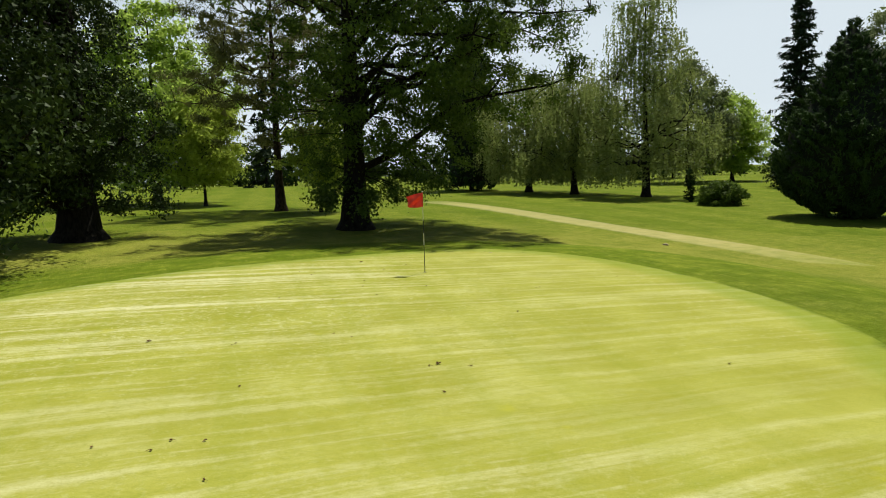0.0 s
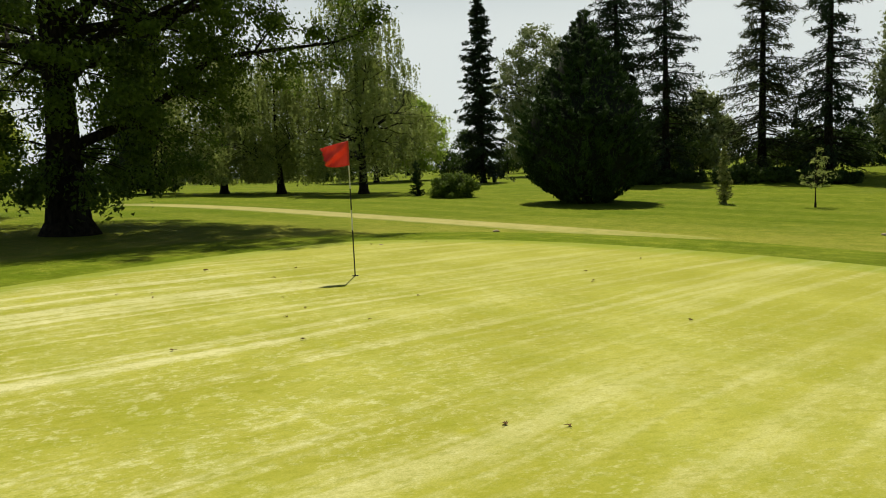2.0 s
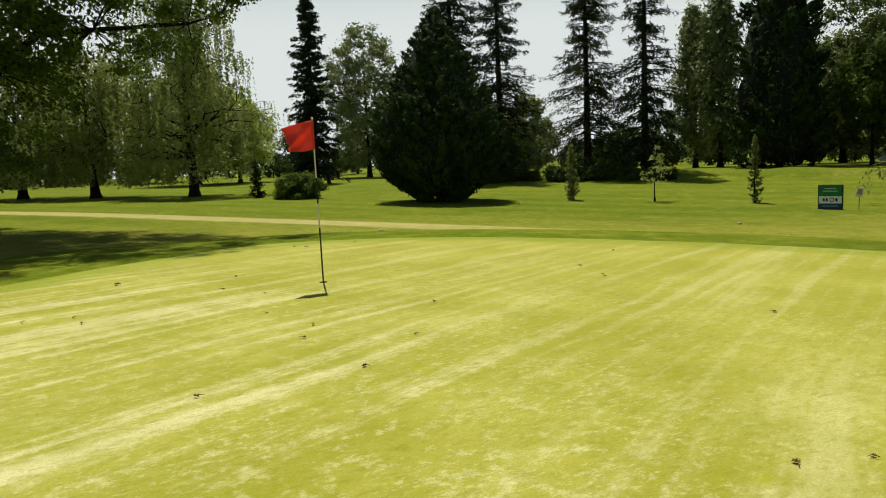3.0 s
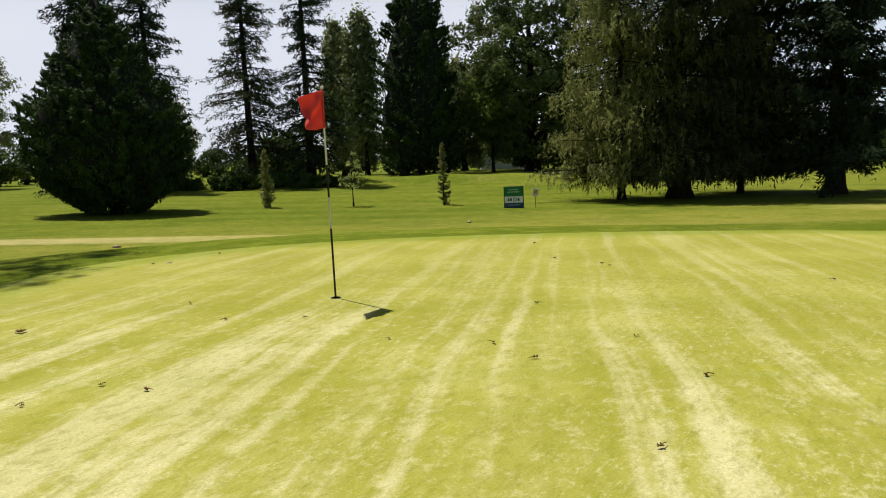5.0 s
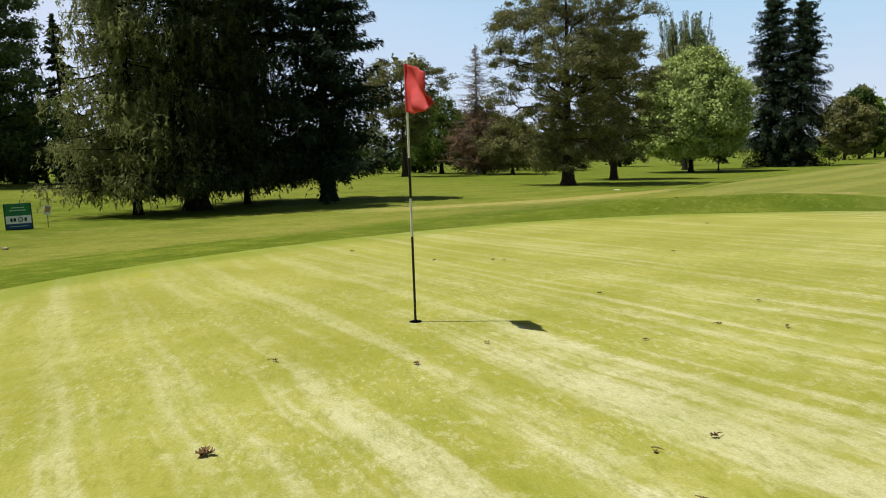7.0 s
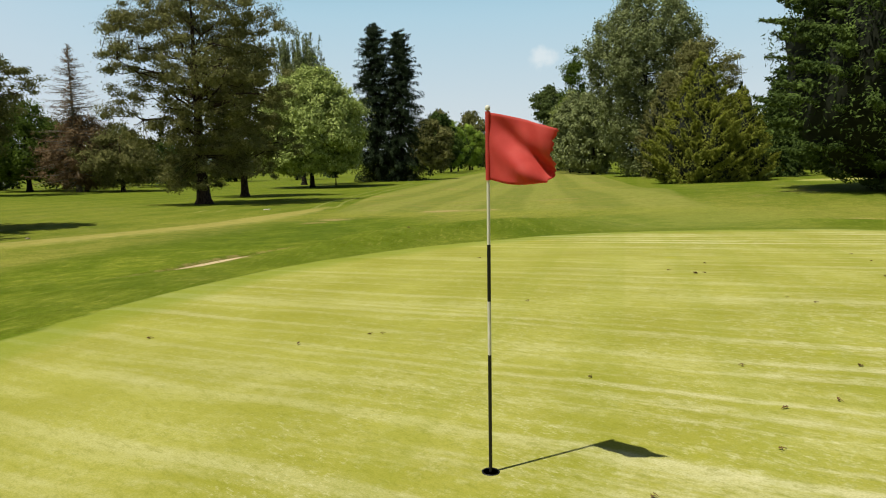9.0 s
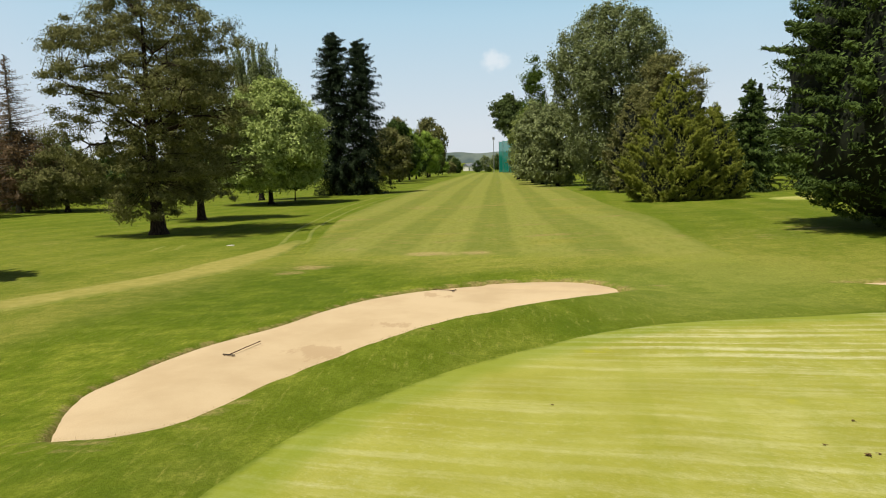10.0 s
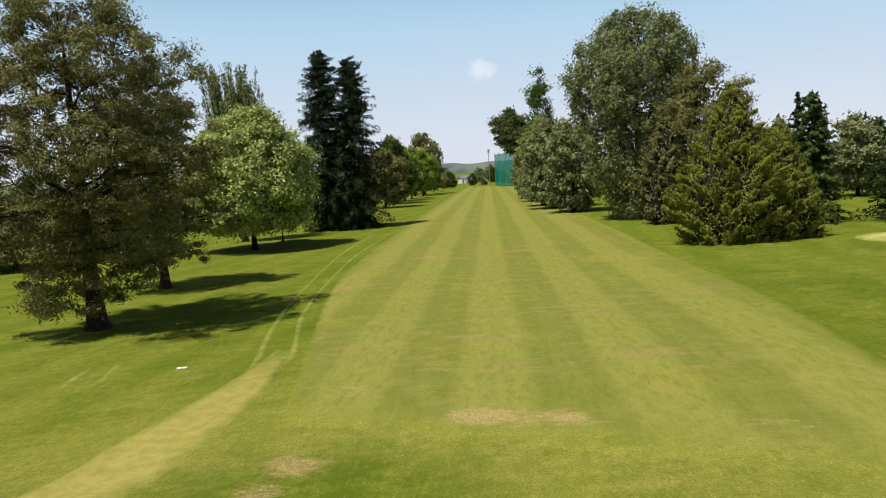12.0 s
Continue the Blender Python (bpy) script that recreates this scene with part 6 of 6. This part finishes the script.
def vehicle(x, y, turn, paint, label, name="car", length=4.2, hgt=1.5):
    root = new(name)
    root.matrix_basis = pose(x, y, H(x, y), 0, 0, turn)
    bm = bmesh.new()
    box(bm, length, 1.75, 0.55, (0, 0, 0.62), bevel=0.14)
    part_bm("body", bm, paint, root)
    bm = bmesh.new()
    vs = box(bm, length * 0.52, 1.5, hgt - 0.85, (-0.1, 0, 0.85 + (hgt - 0.85) / 2), bevel=0.1)
    for v in bm.verts:
        if v.co.z > hgt - 0.3:
            v.co.x = v.co.x * 0.78 - 0.03
            v.co.y *= 0.9
    part_bm("cabin", bm, plain_mat("car_glass", (0.03, 0.035, 0.04), 0.15), root)
    box_part("roof", (length * 0.38, 1.34, 0.06), (-0.1, 0, hgt), paint, root, bevel=0.02)
    tyre = plain_mat("tyre", (0.015, 0.015, 0.016), 0.8)
    for sx in (-0.31, 0.31):
        for sy in (-0.8, 0.8):
            w = Wood()
            w.add([(sx * length, sy - 0.1, 0.31), (sx * length, sy - 0.09, 0.31), (sx * length, sy + 0.09, 0.31), (sx * length, sy + 0.1, 0.31)], [0.2, 0.31, 0.31, 0.2], 16)
            part("wheel", w.mesh("wheel", tyre), root)
    return tagged(root, label, name)


RED = plain_mat("car_red", (0.55, 0.02, 0.02), 0.3)
WHITE = plain_mat("car_white", (0.75, 0.75, 0.75), 0.3)
vehicle(160, -53, 60, RED, "red car parked under far trees")
vehicle(163, -58, 62, WHITE, "white car parked beside the red one")


def golf_cart(x, y, turn):
    root = new("golf_cart")
    root.matrix_basis = pose(x, y, H(x, y), 0, 0, turn)
    dark = plain_mat("cart_body", (0.03, 0.035, 0.03), 0.4)
    box_part("body", (2.3, 1.15, 0.45), (0, 0, 0.55), dark, root, bevel=0.1)
    box_part("seat", (0.5, 1.0, 0.5), (-0.3, 0, 0.95), plain_mat("cart_seat", (0.25, 0.22, 0.18), 0.7), root, bevel=0.06)
    box_part("canopy", (1.5, 1.15, 0.07), (-0.1, 0, 1.8), dark, root, bevel=0.03)
    for sx in (-0.75, 0.55):
        for sy in (-0.5, 0.5):
            w = Wood()
            w.add([(sx, sy, 0.6), (sx, sy, 1.8)], [0.025, 0.025], 6)
            part("post", w.mesh("post", dark), root)
    tyre = plain_mat("cart_tyre", (0.015, 0.015, 0.016), 0.8)
    for sx in (-0.75, 0.8):
        for sy in (-0.5, 0.5):
            w = Wood()
            w.add([(sx, sy - 0.1, 0.24), (sx, sy - 0.09, 0.24), (sx, sy + 0.09, 0.24), (sx, sy + 0.1, 0.24)], [0.14, 0.24, 0.24, 0.14], 14)
            part("wheel", w.mesh("wheel", tyre), root)
    return tagged(root, "dark golf cart parked beyond the spruce", "golf cart")


golf_cart(50.0, 102.0, 15)


def litter_bin(x, y):
    root = new("litter_bin")
    root.matrix_basis = pose(x, y, H(x, y))
    g = plain_mat("bin_green", (0.03, 0.06, 0.03), 0.5)
    w = Wood()
    w.add([(0, 0, 0), (0, 0, 0.02), (0, 0, 0.8), (0, 0, 0.81)], [0.02, 0.26, 0.3, 0.27], 14)
    part("body", w.mesh("body", g), root)
    w = Wood()
    w.add([(0, 0, 0.82), (0, 0, 0.86), (0, 0, 0.95)], [0.32, 0.32, 0.05], 14)
    part("lid", w.mesh("lid", g), root)
    return tagged(root, "dark green litter bin beside the spruce trunk", "bin")


litter_bin(42.0, 88.2)


def pale_stone(x, y, s, seed, label):
    rng = np.random.default_rng(seed)
    bm = bmesh.new()
    bmesh.ops.create_icosphere(bm, subdivisions=2, radius=1.0)
    for v in bm.verts:
        v.co = Vector((v.co.x * s, v.co.y * s * 0.7, v.co.z * s * 0.45)) * (1 + 0.18 * noise.noise(v.co * 1.7 + Vector((seed, 0, 0))))
    me = bpy.data.meshes.new("stone")
    bm.to_mesh(me)
    bm.free()
    me.materials.append(STONE)
    ob = new("marker_stone", me)
    ob.matrix_basis = pose(x, y, H(x, y) + s * 0.2, 0, 0, seed * 40)
    return tagged(ob, label, "stone")


STONE = plain_mat("pale_stone", (0.27, 0.215, 0.14), 0.8, vary=0.35, scale=20)
pale_stone(20.8, 23.6, 0.13, 1, "small pale stone on the lawn")
pale_stone(30.6, 5.2, 0.11, 2, "small pale stone on the lawn")


def marker_plate(x, y, turn):
    bm = bmesh.new()
    box(bm, 0.46, 0.24, 0.05, (0, 0, 0.03), bevel=0.012)
    me = bpy.data.meshes.new("marker_plate")
    bm.to_mesh(me)
    bm.free()
    me.materials.append(plain_mat("plate_pale", (0.62, 0.60, 0.55), 0.6))
    ob = new("marker_plate", me)
    ob.matrix_basis = pose(x, y, H(x, y), 0, 0, turn)
    return tagged(ob, "flat pale marker plate set in the grass", "marker")


marker_plate(34.9, -13.5, 35)
pale_stone(8.9, 30.6, 0.13, 4, "small dark-shadowed stone by the path")
pale_stone(1.13, 22.06, 0.06, 5, "small clod at the rim of the green")


# fallen leaves on the green
def fallen_leaf(seed, n, size):
    """A curled dead leaf, or a sprig of a few, with its stalk."""
    rng = np.random.default_rng(seed)
    V, F, c = [], [], 0
    for k in range(n):
        a = rng.uniform(0, 6.283)
        L, W = size * rng.uniform(0.6, 1.1), size * rng.uniform(0.25, 0.42)
        U, T = np.meshgrid(np.linspace(0, 1, 7), np.linspace(-1, 1, 5), indexing="ij")
        lobe = np.sin(math.pi * U ** 0.8) * (0.75 + 0.25 * np.cos(U * 19))
        lx, ly = L * U, W * T * lobe
        lz = 0.35 * size * (T * lobe) ** 2 + 0.3 * size * rng.uniform(0.2, 1) * U ** 2 + 0.006
        px = lx * math.cos(a) - ly * math.sin(a) + rng.normal(0, 0.12 * size)
        py = lx * math.sin(a) + ly * math.cos(a) + rng.normal(0, 0.12 * size)
        V.append(np.stack([px, py, lz], -1).reshape(-1, 3))
        i = np.arange(35).reshape(7, 5)
        F.append(np.stack([i[:-1, :-1], i[1:, :-1], i[1:, 1:], i[:-1, 1:]], -1).reshape(-1, 4) + c)
        c += 35
    v, f = tube([(-size * 0.7, 0, 0.01), (0, 0.01, 0.02), (size * 0.5, 0.03, 0.012)], [0.003, 0.003, 0.002], 4)
    V.append(v)
    F.append(f + c)
    return mesh_of("fallen_leaf", np.vstack(V), np.vstack(F), DEAD, True)


DEAD = leaf_mat("dead_leaf_brown", (0.055, 0.030, 0.014), (0.20, 0.12, 0.055), 0.15, 0.7)
LEAFS = [fallen_leaf(1, 1, 0.055), fallen_leaf(2, 2, 0.055), fallen_leaf(3, 4, 0.075), fallen_leaf(4, 1, 0.04)]
for k, (x, y, v) in enumerate((
        (-4.95, 11.43, 2), (-2.57, 9.0, 1), (-0.05, 9.9, 1), (0.05, 9.99, 2), (0.17, 8.73, 1), (4.24, 9.87, 0), (-3.52, 7.02, 0), (-2.72, 7.2, 1), (-2.37, 7.16, 0), (-2.0, 6.21, 0), (-2.85, 6.9, 1),
        (-6.27, 11.01, 3), (-3.42, 11.13, 3), (1.43, 13.47, 1), (-3.7, 15.05, 0), (-1.86, 11.82, 1), (-1.5, 11.6, 3), (0.52, 9.87, 0), (-3.4, 11.23, 0), (0.96, 22.17, 0), (4.14, 17.3, 1), (-2.45, 14.83, 1),
        (-1.57, 15.33, 3), (2.1, 16.0, 0), (-1.88, 18.9, 1), (-1.3, 19.73, 0), (2.51, 16.72, 0), (2.02, 15.91, 3), (-3.7, 18.14, 0), (-4.13, 18.69, 3), (-2.13, 17.18, 3), (-2.37, 15.98, 0),
        (-3.68, 18.52, 3), (-0.54, 16.31, 0), (-2.71, 20.36, 2), (-2.03, 16.36, 0), (-1.62, 18.23, 3), (2.14, 21.95, 1), (7.9, 7.1, 2), (1.1, -8.3, 1), (9.6, -6.0, 0))):
    ob = new("fallen_leaf", LEAFS[v])
    on = 0.022 if side_of([x], [y], GREEN_LOOP)[0] < -0.3 else 0.002
    ob.matrix_basis = pose(x, y, H(x, y) + on, 0, 0, 73 * k % 360)
    tagged(ob, ("curled brown dead leaf on the green", "two brown dead leaves on the green", "withered oak sprig lying on the green", "small dark dead leaf on the green")[v], "leaf", "fallen leaves")
